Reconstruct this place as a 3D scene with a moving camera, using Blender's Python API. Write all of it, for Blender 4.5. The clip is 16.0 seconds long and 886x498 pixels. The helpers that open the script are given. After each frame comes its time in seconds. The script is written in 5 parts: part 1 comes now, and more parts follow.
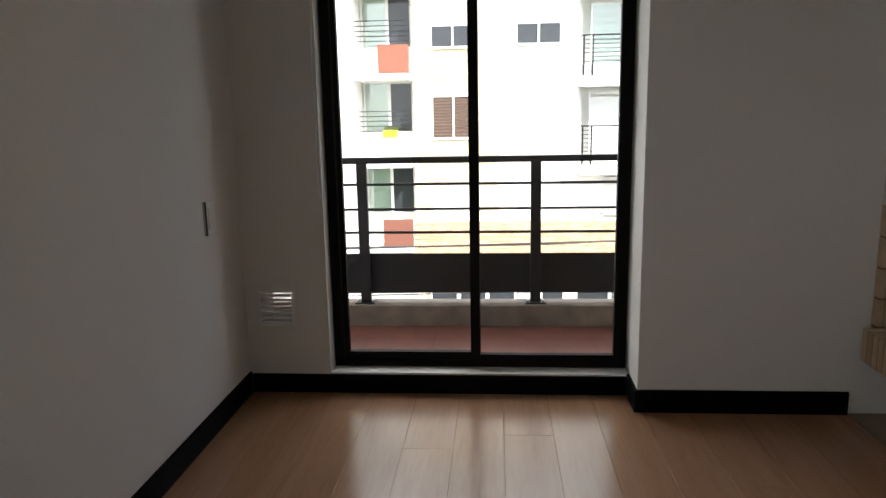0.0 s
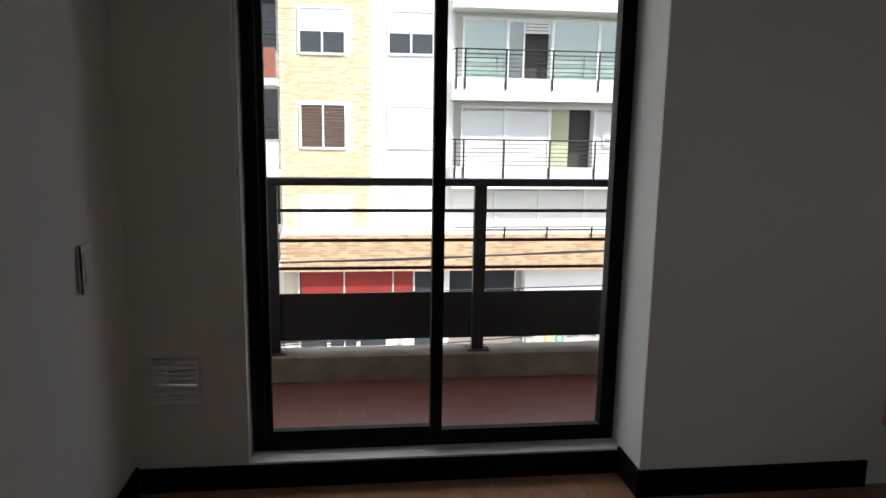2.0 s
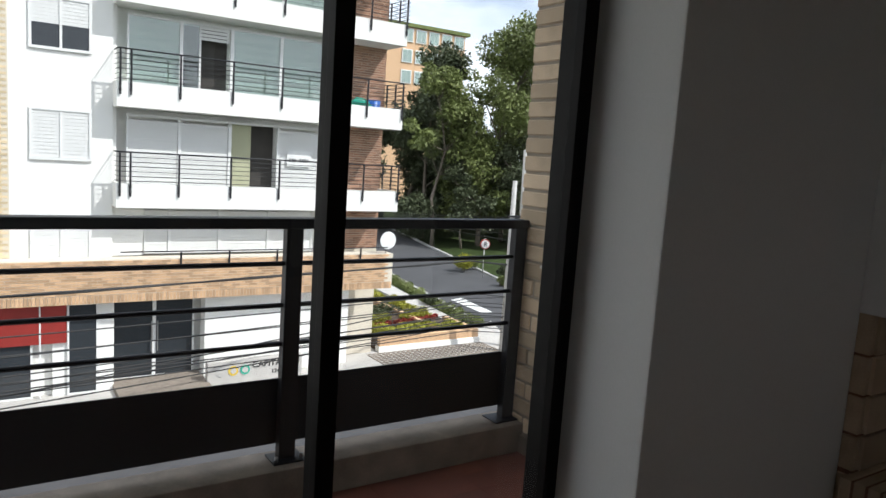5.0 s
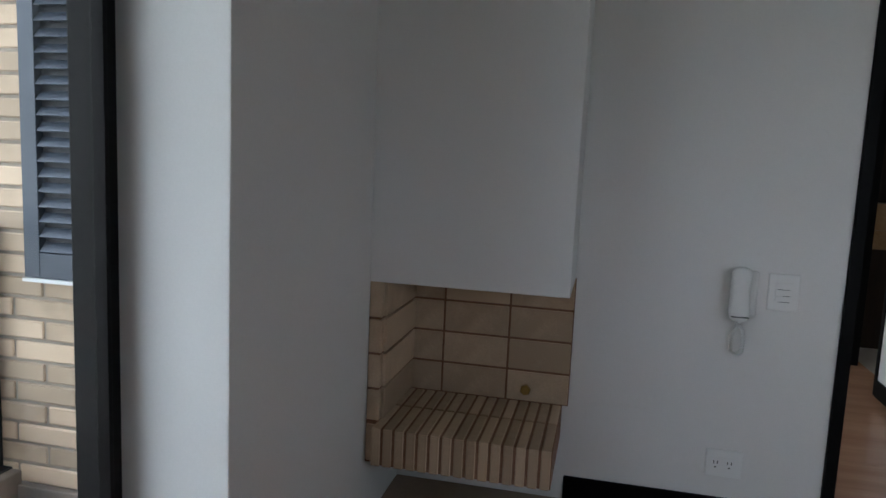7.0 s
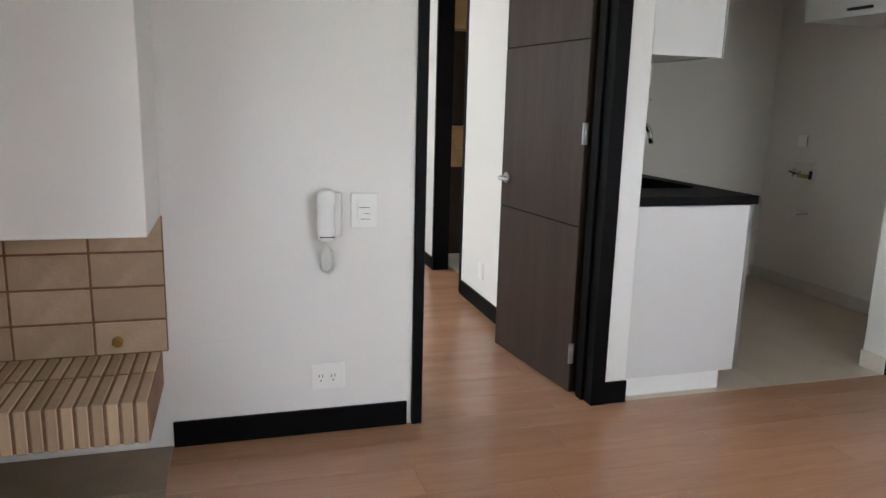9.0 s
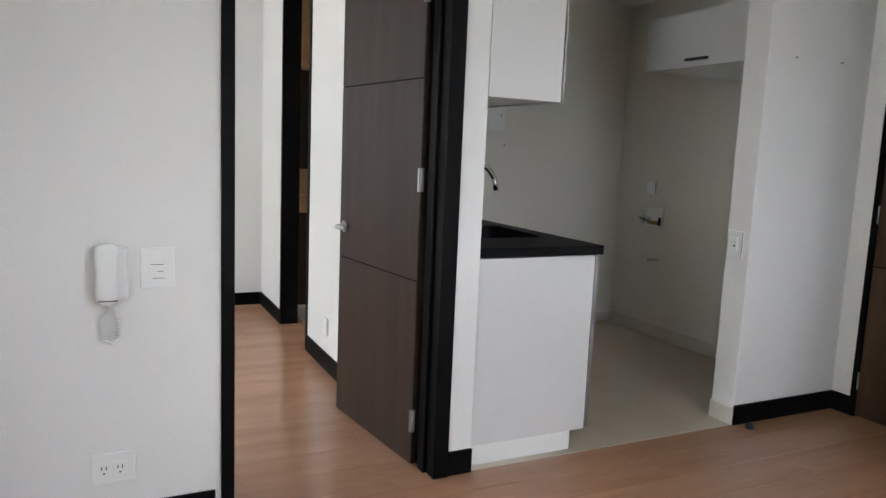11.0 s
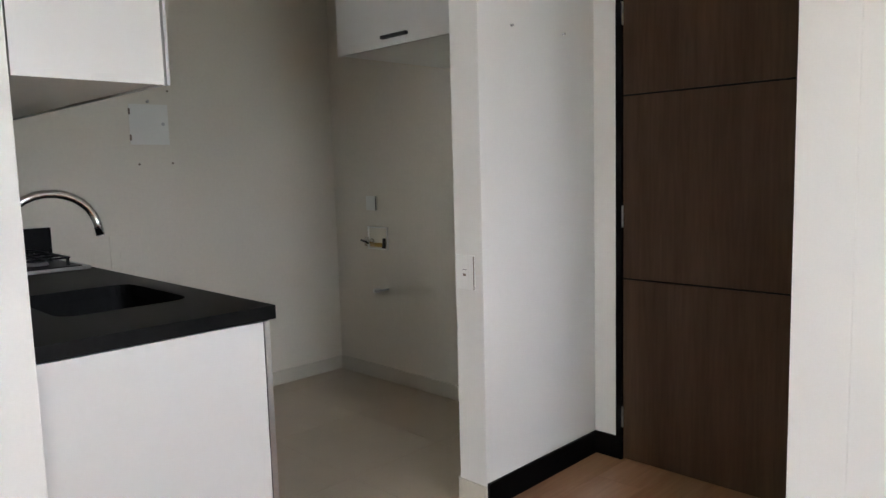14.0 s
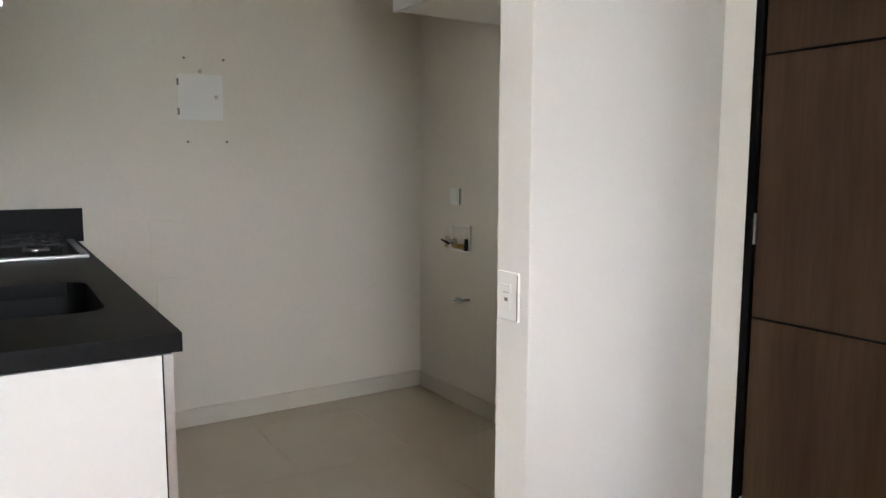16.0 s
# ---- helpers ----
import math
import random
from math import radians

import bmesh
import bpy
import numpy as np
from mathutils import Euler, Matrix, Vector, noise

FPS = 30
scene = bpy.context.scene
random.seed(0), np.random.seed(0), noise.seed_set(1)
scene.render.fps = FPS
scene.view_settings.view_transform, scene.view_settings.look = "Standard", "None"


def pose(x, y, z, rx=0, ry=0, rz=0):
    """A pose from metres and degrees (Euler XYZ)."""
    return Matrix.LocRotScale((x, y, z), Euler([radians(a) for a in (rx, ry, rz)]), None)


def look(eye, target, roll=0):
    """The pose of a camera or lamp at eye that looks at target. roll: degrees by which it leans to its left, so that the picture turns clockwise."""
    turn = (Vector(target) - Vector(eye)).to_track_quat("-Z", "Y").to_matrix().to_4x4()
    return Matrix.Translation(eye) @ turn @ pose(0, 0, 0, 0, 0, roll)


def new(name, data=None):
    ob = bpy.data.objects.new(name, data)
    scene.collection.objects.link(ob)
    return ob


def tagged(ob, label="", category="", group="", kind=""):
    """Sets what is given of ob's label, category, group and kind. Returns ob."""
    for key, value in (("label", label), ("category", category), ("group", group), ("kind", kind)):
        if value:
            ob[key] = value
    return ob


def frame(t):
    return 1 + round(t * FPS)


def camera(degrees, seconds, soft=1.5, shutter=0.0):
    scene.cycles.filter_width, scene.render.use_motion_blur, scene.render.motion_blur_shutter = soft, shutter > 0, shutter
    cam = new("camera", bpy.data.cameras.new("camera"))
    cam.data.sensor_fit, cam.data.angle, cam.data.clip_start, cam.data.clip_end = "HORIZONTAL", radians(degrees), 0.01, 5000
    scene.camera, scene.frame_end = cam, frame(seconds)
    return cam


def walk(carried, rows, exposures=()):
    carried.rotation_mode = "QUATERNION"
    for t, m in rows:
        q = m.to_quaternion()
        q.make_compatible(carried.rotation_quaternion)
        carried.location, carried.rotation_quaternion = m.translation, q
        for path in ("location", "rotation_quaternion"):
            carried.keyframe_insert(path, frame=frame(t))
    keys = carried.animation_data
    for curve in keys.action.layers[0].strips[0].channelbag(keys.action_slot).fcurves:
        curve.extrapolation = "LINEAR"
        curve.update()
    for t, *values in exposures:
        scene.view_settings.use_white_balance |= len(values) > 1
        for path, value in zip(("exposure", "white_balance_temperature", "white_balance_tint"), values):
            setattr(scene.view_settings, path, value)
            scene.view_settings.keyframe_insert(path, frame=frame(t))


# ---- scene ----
cam = camera(63.6, 16.0)
PATH = [
    (0, (-0.681, -2.936, 1.244), (-0.832, -0.978, 0.868), -1.1),
    (0.5, (-0.792, -2.757, 1.263), (-0.928, -0.793, 0.91), -0.5),
    (1, (-0.837, -2.62, 1.264), (-0.951, -0.66, 0.88), 1.6),
    (1.5, (-0.961, -2.43, 1.265), (-0.888, -0.457, 0.944), 0.1),
    (2, (-1.065, -2.265, 1.264), (-0.824, -0.311, 0.914), 0.9),
    (2.5, (-1.112, -2.045, 1.253), (-0.848, -0.082, 0.974), 0.4),
    (3, (-1.157, -1.859, 1.251), (-0.883, 0.088, 0.883), 3.2),
    (3.2, (-1.196, -1.764, 1.253), (-0.826, 0.172, 0.916), 3.1),
    (5.3, (-1.402, -1.008, 1.242), (-0.118, 0.505, 0.993), 2.5),
    (5.5, (-1.416, -0.932, 1.249), (0.0, 0.458, 1.003), 1.2),
    (6.0, (-1.432, -0.84, 1.275), (0.22, 0.256, 0.996), 1.4),
    (6.5, (-1.456, -0.811, 1.293), (0.409, -0.135, 1.035), 2.4),
    (7, (-1.422, -0.825, 1.288), (0.512, -0.388, 1.027), 2.6),
    (7.5, (-1.44, -0.868, 1.287), (0.491, -0.553, 0.871), 2.3),
    (8, (-1.39, -0.871, 1.305), (0.563, -0.84, 0.877), 1.5),
    (8.1, (-1.407, -0.864, 1.311), (0.545, -0.944, 0.884), 1.4),
    (8.5, (-1.385, -0.947, 1.277), (0.525, -1.327, 0.821), 1.7),
    (8.7, (-1.386, -0.962, 1.263), (0.508, -1.434, 0.83), 1.6),
    (10.8, (-1.239, -1.252, 1.27), (0.59, -1.996, 0.95), 1.7),
    (11, (-1.165, -1.275, 1.268), (0.616, -2.144, 0.997), 2.4),
    (11.5, (-1.046, -1.327, 1.282), (0.586, -2.462, 1.054), -1.1),
    (12, (-0.97, -1.486, 1.254), (0.563, -2.743, 0.987), -1.3),
    (12.5, (-0.958, -1.681, 1.258), (0.668, -2.826, 1.042), 1.1),
    (13, (-0.771, -1.865, 1.244), (0.816, -3.046, 0.949), 0.9),
    (13.5, (-0.591, -2.01, 1.263), (0.841, -3.397, 1.105), 0.7),
    (14, (-0.466, -2.156, 1.261), (0.935, -3.565, 1.038), -1.6),
    (14.5, (-0.443, -2.374, 1.265), (1.107, -3.626, 1.092), 2.2),
    (15, (-0.36, -2.566, 1.252), (1.209, -3.791, 1.06), 1.3),
    (15.5, (-0.275, -2.732, 1.271), (1.361, -3.87, 1.108), 1.5),
    (16, (-0.178, -2.913, 1.222), (1.504, -3.971, 0.991), 0.2),
]
walk(cam, [(t, look(eye, target, roll)) for t, eye, target, roll in PATH],
     [(0, 1.45, 6500, 12), (1.5, 1.0, 6300, 12), (3.2, 0.1, 6200, 11), (5.3, 0.0, 6100, 11), (6.0, 0.3, 6000, 11), (6.5, 1.15, 5900, 11), (7.0, 1.7, 5550, 9), (7.5, 2.0, 5500, 9),
      (8.0, 2.35, 5550, 9), (8.7, 3.1, 6050, 11), (11, 3.15, 5950, 11), (12, 3.35, 6000, 11), (13, 3.4, 6100, 12), (14.5, 3.55, 6250, 12), (16, 3.95, 6350, 12)])

# ---- light ----
SUN_ELEV, SUN_AZ = radians(48), radians(138)
world = bpy.data.worlds.new("world")
scene.world = world
world.use_nodes = True
wn = world.node_tree
sky = wn.nodes.new("ShaderNodeTexSky")
sky.sky_type, sky.sun_disc = "NISHITA", False
sky.sun_elevation, sky.sun_rotation = SUN_ELEV, SUN_AZ
wn.nodes["Background"].inputs["Strength"].default_value = 0.15
cloud, cmap, cramp, cmix = wn.nodes.new("ShaderNodeTexNoise"), wn.nodes.new("ShaderNodeMapping"), wn.nodes.new("ShaderNodeValToRGB"), wn.nodes.new("ShaderNodeMixRGB")
ctc = wn.nodes.new("ShaderNodeTexCoord")
cmap.inputs["Scale"].default_value = (1.0, 1.0, 2.6)
cloud.inputs["Scale"].default_value, cloud.inputs["Detail"].default_value = 2.2, 6
cramp.color_ramp.elements[0].position, cramp.color_ramp.elements[1].position = 0.30, 0.50
cmix.inputs["Color2"].default_value = (9.0, 9.3, 9.8, 1)
wn.links.new(ctc.outputs["Generated"], cmap.inputs["Vector"])
wn.links.new(cmap.outputs[0], cloud.inputs["Vector"])
wn.links.new(cloud.outputs["Fac"], cramp.inputs[0])
wn.links.new(cramp.outputs[0], cmix.inputs[0])
wn.links.new(sky.outputs[0], cmix.inputs["Color1"])
wn.links.new(cmix.outputs[0], wn.nodes["Background"].inputs["Color"])
sun = new("sun", bpy.data.lights.new("sun", "SUN"))
sun.data.energy, sun.data.angle, sun.data.color = 5.0, radians(0.5), (1.0, 0.96, 0.9)
sun.matrix_world = look(Vector((math.sin(SUN_AZ) * math.cos(SUN_ELEV), math.cos(SUN_AZ) * math.cos(SUN_ELEV), math.sin(SUN_ELEV))) * 60, (0, 0, 0))


def sky_lamp(name, x0, x1, z0, z1, y, power):
    lamp = new(name, bpy.data.lights.new(name, "AREA"))
    lamp.data.shape, lamp.data.size, lamp.data.size_y = "RECTANGLE", x1 - x0, z1 - z0
    lamp.data.energy, lamp.data.color = power, (0.93, 0.97, 1.0)
    lamp.matrix_world = pose((x0 + x1) / 2, y, (z0 + z1) / 2, -90, 0, 0)
    return lamp


sky_lamp("bedroom_window_light", 2.1, 3.7, 0.95, 2.15, 0.10, 1.5).data.color = (0.84, 0.95, 1.0)
# Added fill lamp outside an unseen west opening, brightens kitchen and pier.
side = sky_lamp("living_fill_light", -3.20, -2.40, 0.95, 2.15, 0, 0.36)
side.data.color = (0.90, 0.95, 1.0)
side.matrix_world = pose(-2.05, -2.82, 1.55, 90, 0, -110)



# ---- materials ----
def mat(name, color, rough=0.6, metal=0.0, vary=0.12, scale=3.0, fine=120.0, bump=0.0, dist=0.002, gloss=0.5, stretch=(1, 1, 1), per=0.0, coat=0.0, island=False):
    m = bpy.data.materials.new(name)
    m.use_nodes = True
    n, l = m.node_tree.nodes, m.node_tree.links
    b = n["Principled BSDF"]
    b.inputs["Roughness"].default_value, b.inputs["Metallic"].default_value = rough, metal
    b.inputs["Specular IOR Level"].default_value = gloss
    b.inputs["Coat Weight"].default_value = coat
    tc, mp = n.new("ShaderNodeTexCoord"), n.new("ShaderNodeMapping")
    mp.inputs["Scale"].default_value = stretch
    l.new(tc.outputs["Object"], mp.inputs["Vector"])
    big, small = n.new("ShaderNodeTexNoise"), n.new("ShaderNodeTexNoise")
    big.inputs["Scale"].default_value, small.inputs["Scale"].default_value = scale, fine
    big.inputs["Detail"].default_value = 4
    for t in (big, small):
        l.new(mp.outputs[0], t.inputs["Vector"])
    mix = n.new("ShaderNodeMath")
    mix.operation = "MULTIPLY_ADD"
    mix.inputs[1].default_value = 0.65
    l.new(big.outputs["Fac"], mix.inputs[0])
    sm = n.new("ShaderNodeMath")
    sm.operation = "MULTIPLY"
    sm.inputs[1].default_value = 0.35
    l.new(small.outputs["Fac"], sm.inputs[0])
    l.new(sm.outputs[0], mix.inputs[2])
    last = mix.outputs[0]
    if per:
        info = n.new("ShaderNodeNewGeometry") if island else n.new("ShaderNodeObjectInfo")
        pm = n.new("ShaderNodeMath")
        pm.operation = "MULTIPLY_ADD"
        pm.inputs[1].default_value = per
        l.new(info.outputs["Random Per Island" if island else "Random"], pm.inputs[0])
        sub = n.new("ShaderNodeMath")
        sub.operation = "SUBTRACT"
        sub.inputs[1].default_value = per / 2
        l.new(last, pm.inputs[2])
        l.new(pm.outputs[0], sub.inputs[0])
        last = sub.outputs[0]
    r = n.new("ShaderNodeValToRGB")
    c = Vector(color)
    r.color_ramp.elements[0].position, r.color_ramp.elements[1].position = 0.3, 0.7
    r.color_ramp.elements[0].color = (*(c * (1 - vary)), 1)
    r.color_ramp.elements[1].color = (*[min(v, 0.95) for v in c * (1 + vary)], 1)
    l.new(last, r.inputs[0])
    l.new(r.outputs[0], b.inputs["Base Color"])
    if bump:
        bp = n.new("ShaderNodeBump")
        bp.inputs["Strength"].default_value, bp.inputs["Distance"].default_value = bump, dist
        l.new(mix.outputs[0], bp.inputs["Height"])
        l.new(bp.outputs[0], b.inputs["Normal"])
    return m


def wood(name, dark, light, axis, grain=9.0, rough=0.45, per=0.0, gloss=0.4):
    st = [grain] * 3
    st[axis] = grain * 0.07
    m = mat(name, dark, rough, 0, 0.1, 1.0, 9.0, 0.15, 0.001, gloss, tuple(st), per)
    r = [x for x in m.node_tree.nodes if x.type == "VALTORGB"][0].color_ramp
    r.elements[0].color, r.elements[1].color = (*dark, 1), (*light, 1)
    n, l = m.node_tree.nodes, m.node_tree.links
    info, sc = n.new("ShaderNodeObjectInfo"), n.new("ShaderNodeMath")
    sc.operation, sc.inputs[1].default_value = "MULTIPLY", 37.0
    l.new(info.outputs["Random"], sc.inputs[0])
    l.new(sc.outputs[0], [x for x in n if x.type == "MAPPING"][0].inputs["Location"])
    return m


M = {
    "wall": mat("white_wall_paint", (0.74, 0.73, 0.70), 0.85, vary=0.035, scale=1.3, fine=180, bump=0.12, dist=0.001, gloss=0.2),
    "ceil": mat("white_ceiling_paint", (0.78, 0.77, 0.75), 0.9, vary=0.03, gloss=0.2),
    "plate": mat("white_plastic", (0.78, 0.78, 0.75), 0.35, vary=0.02),
    "gloss": mat("white_gloss_lacquer", (0.62, 0.615, 0.60), 0.34, vary=0.015),
    "dark_trim": mat("black_brown_lacquered_wood", (0.0035, 0.003, 0.0028), 0.55, gloss=0.10, vary=0.3, scale=8, fine=60),
    "alu_dark": mat("dark_brown_anodised_aluminium", (0.009, 0.008, 0.0075), 0.6, 0.0, 0.2, gloss=0.12),
    "rail": mat("dark_painted_steel", (0.020, 0.020, 0.023), 0.5, 0.1, 0.25, gloss=0.3, bump=0.05),
    "shutter": mat("blue_grey_painted_steel", (0.040, 0.050, 0.066), 0.45, 0.1, 0.15, bump=0.05),
    "floor": wood("laminate_oak", (0.30, 0.158, 0.085), (0.41, 0.225, 0.125), 1, 9.0, 0.23, 0.06, gloss=0.5),
    "door": wood("dark_walnut_veneer", (0.022, 0.013, 0.008), (0.052, 0.032, 0.021), 2, 11.0, 0.42, gloss=0.3),
    "door_warm": wood("warm_walnut_veneer", (0.034, 0.018, 0.010), (0.072, 0.042, 0.024), 2, 9.0, 0.5, gloss=0.15),
    "door_edge": wood("dark_walnut_edge", (0.016, 0.010, 0.006), (0.034, 0.020, 0.012), 2, 16.0, 0.5, gloss=0.2),
    "ktile": mat("cream_floor_tile", (0.50, 0.415, 0.315), 0.3, vary=0.06, scale=4, per=0.05),
    "kskirt": mat("cream_tile_skirting", (0.60, 0.56, 0.48), 0.35, vary=0.05),
    "grout": mat("grey_grout", (0.30, 0.27, 0.23), 0.9, vary=0.15),
    "shelf_wood": wood("tan_shelf_wood", (0.28, 0.16, 0.075), (0.42, 0.26, 0.13), 0, 8.0, 0.5),
    "kwall": mat("cream_white_kitchen_paint", (0.70, 0.655, 0.575), 0.8, vary=0.05, scale=1.2, fine=60, bump=0.05, dist=0.001),
    "granite": mat("black_granite", (0.003, 0.0028, 0.0028), 0.5, gloss=0.14, vary=0.6, scale=60, fine=400),
    "steel": mat("brushed_steel", (0.45, 0.45, 0.44), 0.28, 1.0, 0.1, 4, 200),
    "chrome": mat("chrome", (0.75, 0.75, 0.75), 0.1, 1.0, 0.03),
    "alu": mat("satin_aluminium", (0.5, 0.5, 0.5), 0.35, 1.0, 0.06),
    "black": mat("black_enamel", (0.004, 0.004, 0.004), 0.4, gloss=0.15, vary=0.3),
    "brass": mat("old_brass", (0.45, 0.30, 0.10), 0.4, 1.0, 0.2),
    "cream_brick": mat("cream_brick", (0.56, 0.435, 0.30), 0.85, vary=0.20, scale=14, fine=220, bump=0.5, dist=0.004, gloss=0.2, per=0.9),
    "mortar": mat("beige_mortar", (0.33, 0.28, 0.22), 0.95, vary=0.2, scale=20, bump=0.4, dist=0.003),
    "fire_brick": mat("fire_brick", (0.50, 0.375, 0.25), 0.85, vary=0.15, scale=12, fine=160, bump=0.35, dist=0.003, gloss=0.2, per=0.7),
    "fire_mortar": mat("rust_brown_mortar", (0.21, 0.115, 0.068), 0.95, vary=0.25, scale=30, bump=0.4),
    "hearth_tile": mat("sand_stone_tile", (0.26, 0.19, 0.125), 0.6, vary=0.15, scale=7, bump=0.2, per=0.1),
    "concrete": mat("grey_concrete", (0.22, 0.185, 0.15), 0.9, vary=0.35, scale=9, bump=0.4, dist=0.004),
    "red_tile": mat("red_clay_tile", (0.17, 0.060, 0.043), 0.38, vary=0.3, scale=2.2, bump=0.1, per=0.10),
    "outer": mat("light_render", (0.80, 0.79, 0.75), 0.9, vary=0.05, scale=0.8, fine=20, bump=0.1),
    "obrick": mat("orange_brick", (0.52, 0.34, 0.20), 0.9, vary=0.2, scale=9, fine=60, bump=0.3, dist=0.01, per=0.8, island=True),
    "pale_mortar": mat("pale_mortar", (0.62, 0.56, 0.46), 0.95, vary=0.1),
    "yellow_brick": mat("yellow_brick", (0.62, 0.50, 0.32), 0.9, vary=0.16, scale=6, fine=60, bump=0.3, dist=0.01, per=0.6, island=True),
    "brown_brick": mat("brown_brick", (0.30, 0.17, 0.11), 0.9, vary=0.25, scale=5, fine=60, bump=0.3, dist=0.01, per=0.7, island=True),
    # Red brick with the recessed balconies' shade darkened into its colour.
    "shaded_red_brick": mat("shaded_red_brick", (0.22, 0.085, 0.055), 0.9, vary=0.2, scale=6, fine=60, bump=0.3, dist=0.01, per=0.6),
    "frame_white": mat("white_window_frame", (0.72, 0.72, 0.70), 0.5, vary=0.04),
    "blind": mat("white_blind", (0.68, 0.68, 0.66), 0.7, vary=0.05),
    "brown_blind": mat("brown_blind", (0.085, 0.05, 0.035), 0.7, vary=0.15),
    "room_dark": mat("shaded_room", (0.22, 0.20, 0.17), 0.9, vary=0.2),
    # Dark colour holds the shade of rooms behind the far windows.
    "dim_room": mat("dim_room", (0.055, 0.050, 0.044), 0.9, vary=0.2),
    "asphalt": mat("asphalt", (0.055, 0.055, 0.058), 0.9, vary=0.25, scale=0.7, fine=40, bump=0.3, dist=0.01),
    "paving": mat("pale_paving", (0.45, 0.43, 0.40), 0.85, vary=0.12, scale=1.5, fine=30, bump=0.15),
    # Grass colour is lowered to include the tree shade on the lawn.
    "grass": mat("grass", (0.034, 0.050, 0.016), 0.95, vary=0.45, scale=2.0, fine=45, bump=0.8, dist=0.05, gloss=0.1),
    "soil": mat("soil", (0.07, 0.05, 0.035), 0.95, vary=0.3, scale=6, bump=0.5),
    "leaf": mat("tree_leaves", (0.135, 0.160, 0.050), 0.55, vary=0.6, scale=0.35, fine=4, gloss=0.25),
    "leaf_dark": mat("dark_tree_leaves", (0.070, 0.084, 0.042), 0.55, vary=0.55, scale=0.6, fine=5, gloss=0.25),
    "leaf_yellow": mat("yellow_green_leaves", (0.28, 0.28, 0.035), 0.6, vary=0.4, scale=1.5, fine=9, gloss=0.25),
    "flower": mat("red_flowers", (0.30, 0.035, 0.025), 0.7, vary=0.4, scale=3, fine=20),
    "bark": mat("grey_bark", (0.17, 0.14, 0.11), 0.95, vary=0.3, scale=4, fine=30, bump=0.6, dist=0.02),
    "pole": mat("pale_concrete_pole", (0.42, 0.41, 0.39), 0.8, vary=0.1),
    "cable": mat("black_cable", (0.012, 0.012, 0.012), 0.6, vary=0.2),
    "glass_dark": mat("dark_window_glass", (0.03, 0.035, 0.04), 0.06, vary=0.1),
    "red": mat("red_paint", (0.26, 0.022, 0.016), 0.5, vary=0.15),
    "sign": mat("white_sign", (0.75, 0.75, 0.73), 0.5, vary=0.04),
    "ink": mat("dark_ink", (0.02, 0.02, 0.02), 0.6, vary=0.1),
    "teal": mat("teal_plastic", (0.03, 0.35, 0.24), 0.5), "blue": mat("blue_plastic", (0.03, 0.12, 0.42), 0.4),
    "lime": mat("lime_plastic", (0.45, 0.60, 0.02), 0.5), "gold": mat("yellow_paint", (0.6, 0.42, 0.05), 0.5),
}


def pane_material(name, tint, low, high, power):
    """Clear glass: a sheet that lets light through and mirrors more at a slant, alike from both sides."""
    g = bpy.data.materials.new(name)
    g.use_nodes = True
    n, l = g.node_tree.nodes, g.node_tree.links
    n.remove(n["Principled BSDF"])
    a, s, m, f = n.new("ShaderNodeBsdfTransparent"), n.new("ShaderNodeBsdfGlossy"), n.new("ShaderNodeMixShader"), n.new("ShaderNodeLayerWeight")
    p, q = n.new("ShaderNodeMath"), n.new("ShaderNodeMath")
    a.inputs["Color"].default_value, s.inputs["Roughness"].default_value = tint, 0.01
    f.inputs["Blend"].default_value = 0.5
    p.operation, p.inputs[1].default_value = "POWER", power
    q.operation, q.inputs[1].default_value, q.inputs[2].default_value = "MULTIPLY_ADD", high, low
    l.new(f.outputs["Facing"], p.inputs[0]), l.new(p.outputs[0], q.inputs[0]), l.new(q.outputs[0], m.inputs[0])
    l.new(a.outputs[0], m.inputs[1]), l.new(s.outputs[0], m.inputs[2]), l.new(m.outputs[0], n["Material Output"].inputs["Surface"])
    return g


M["glass"] = pane_material("clear_glass", (0.97, 0.98, 0.975, 1), 0.02, 0.30, 6.0)
M["pane_far"] = pane_material("far_window_glass", (0.78, 0.85, 0.82, 1), 0.14, 0.6, 4.0)
M["soft_wall"] = mat("pale_green_curtain", (0.42, 0.42, 0.28), 0.8, vary=0.1)



# ---- mesh helpers ----
def bm_box(bm, x0, x1, y0, y1, z0, z1, bevel=0.0):
    vs = [bm.verts.new((x, y, z)) for x in (x0, x1) for y in (y0, y1) for z in (z0, z1)]
    fs = [bm.faces.new([vs[i] for i in q]) for q in ((0, 1, 3, 2), (4, 6, 7, 5), (0, 4, 5, 1), (2, 3, 7, 6), (0, 2, 6, 4), (1, 5, 7, 3))]
    if bevel:
        bmesh.ops.bevel(bm, geom=list({e for f in fs for e in f.edges}), offset=bevel, segments=2, affect="EDGES", profile=0.6)


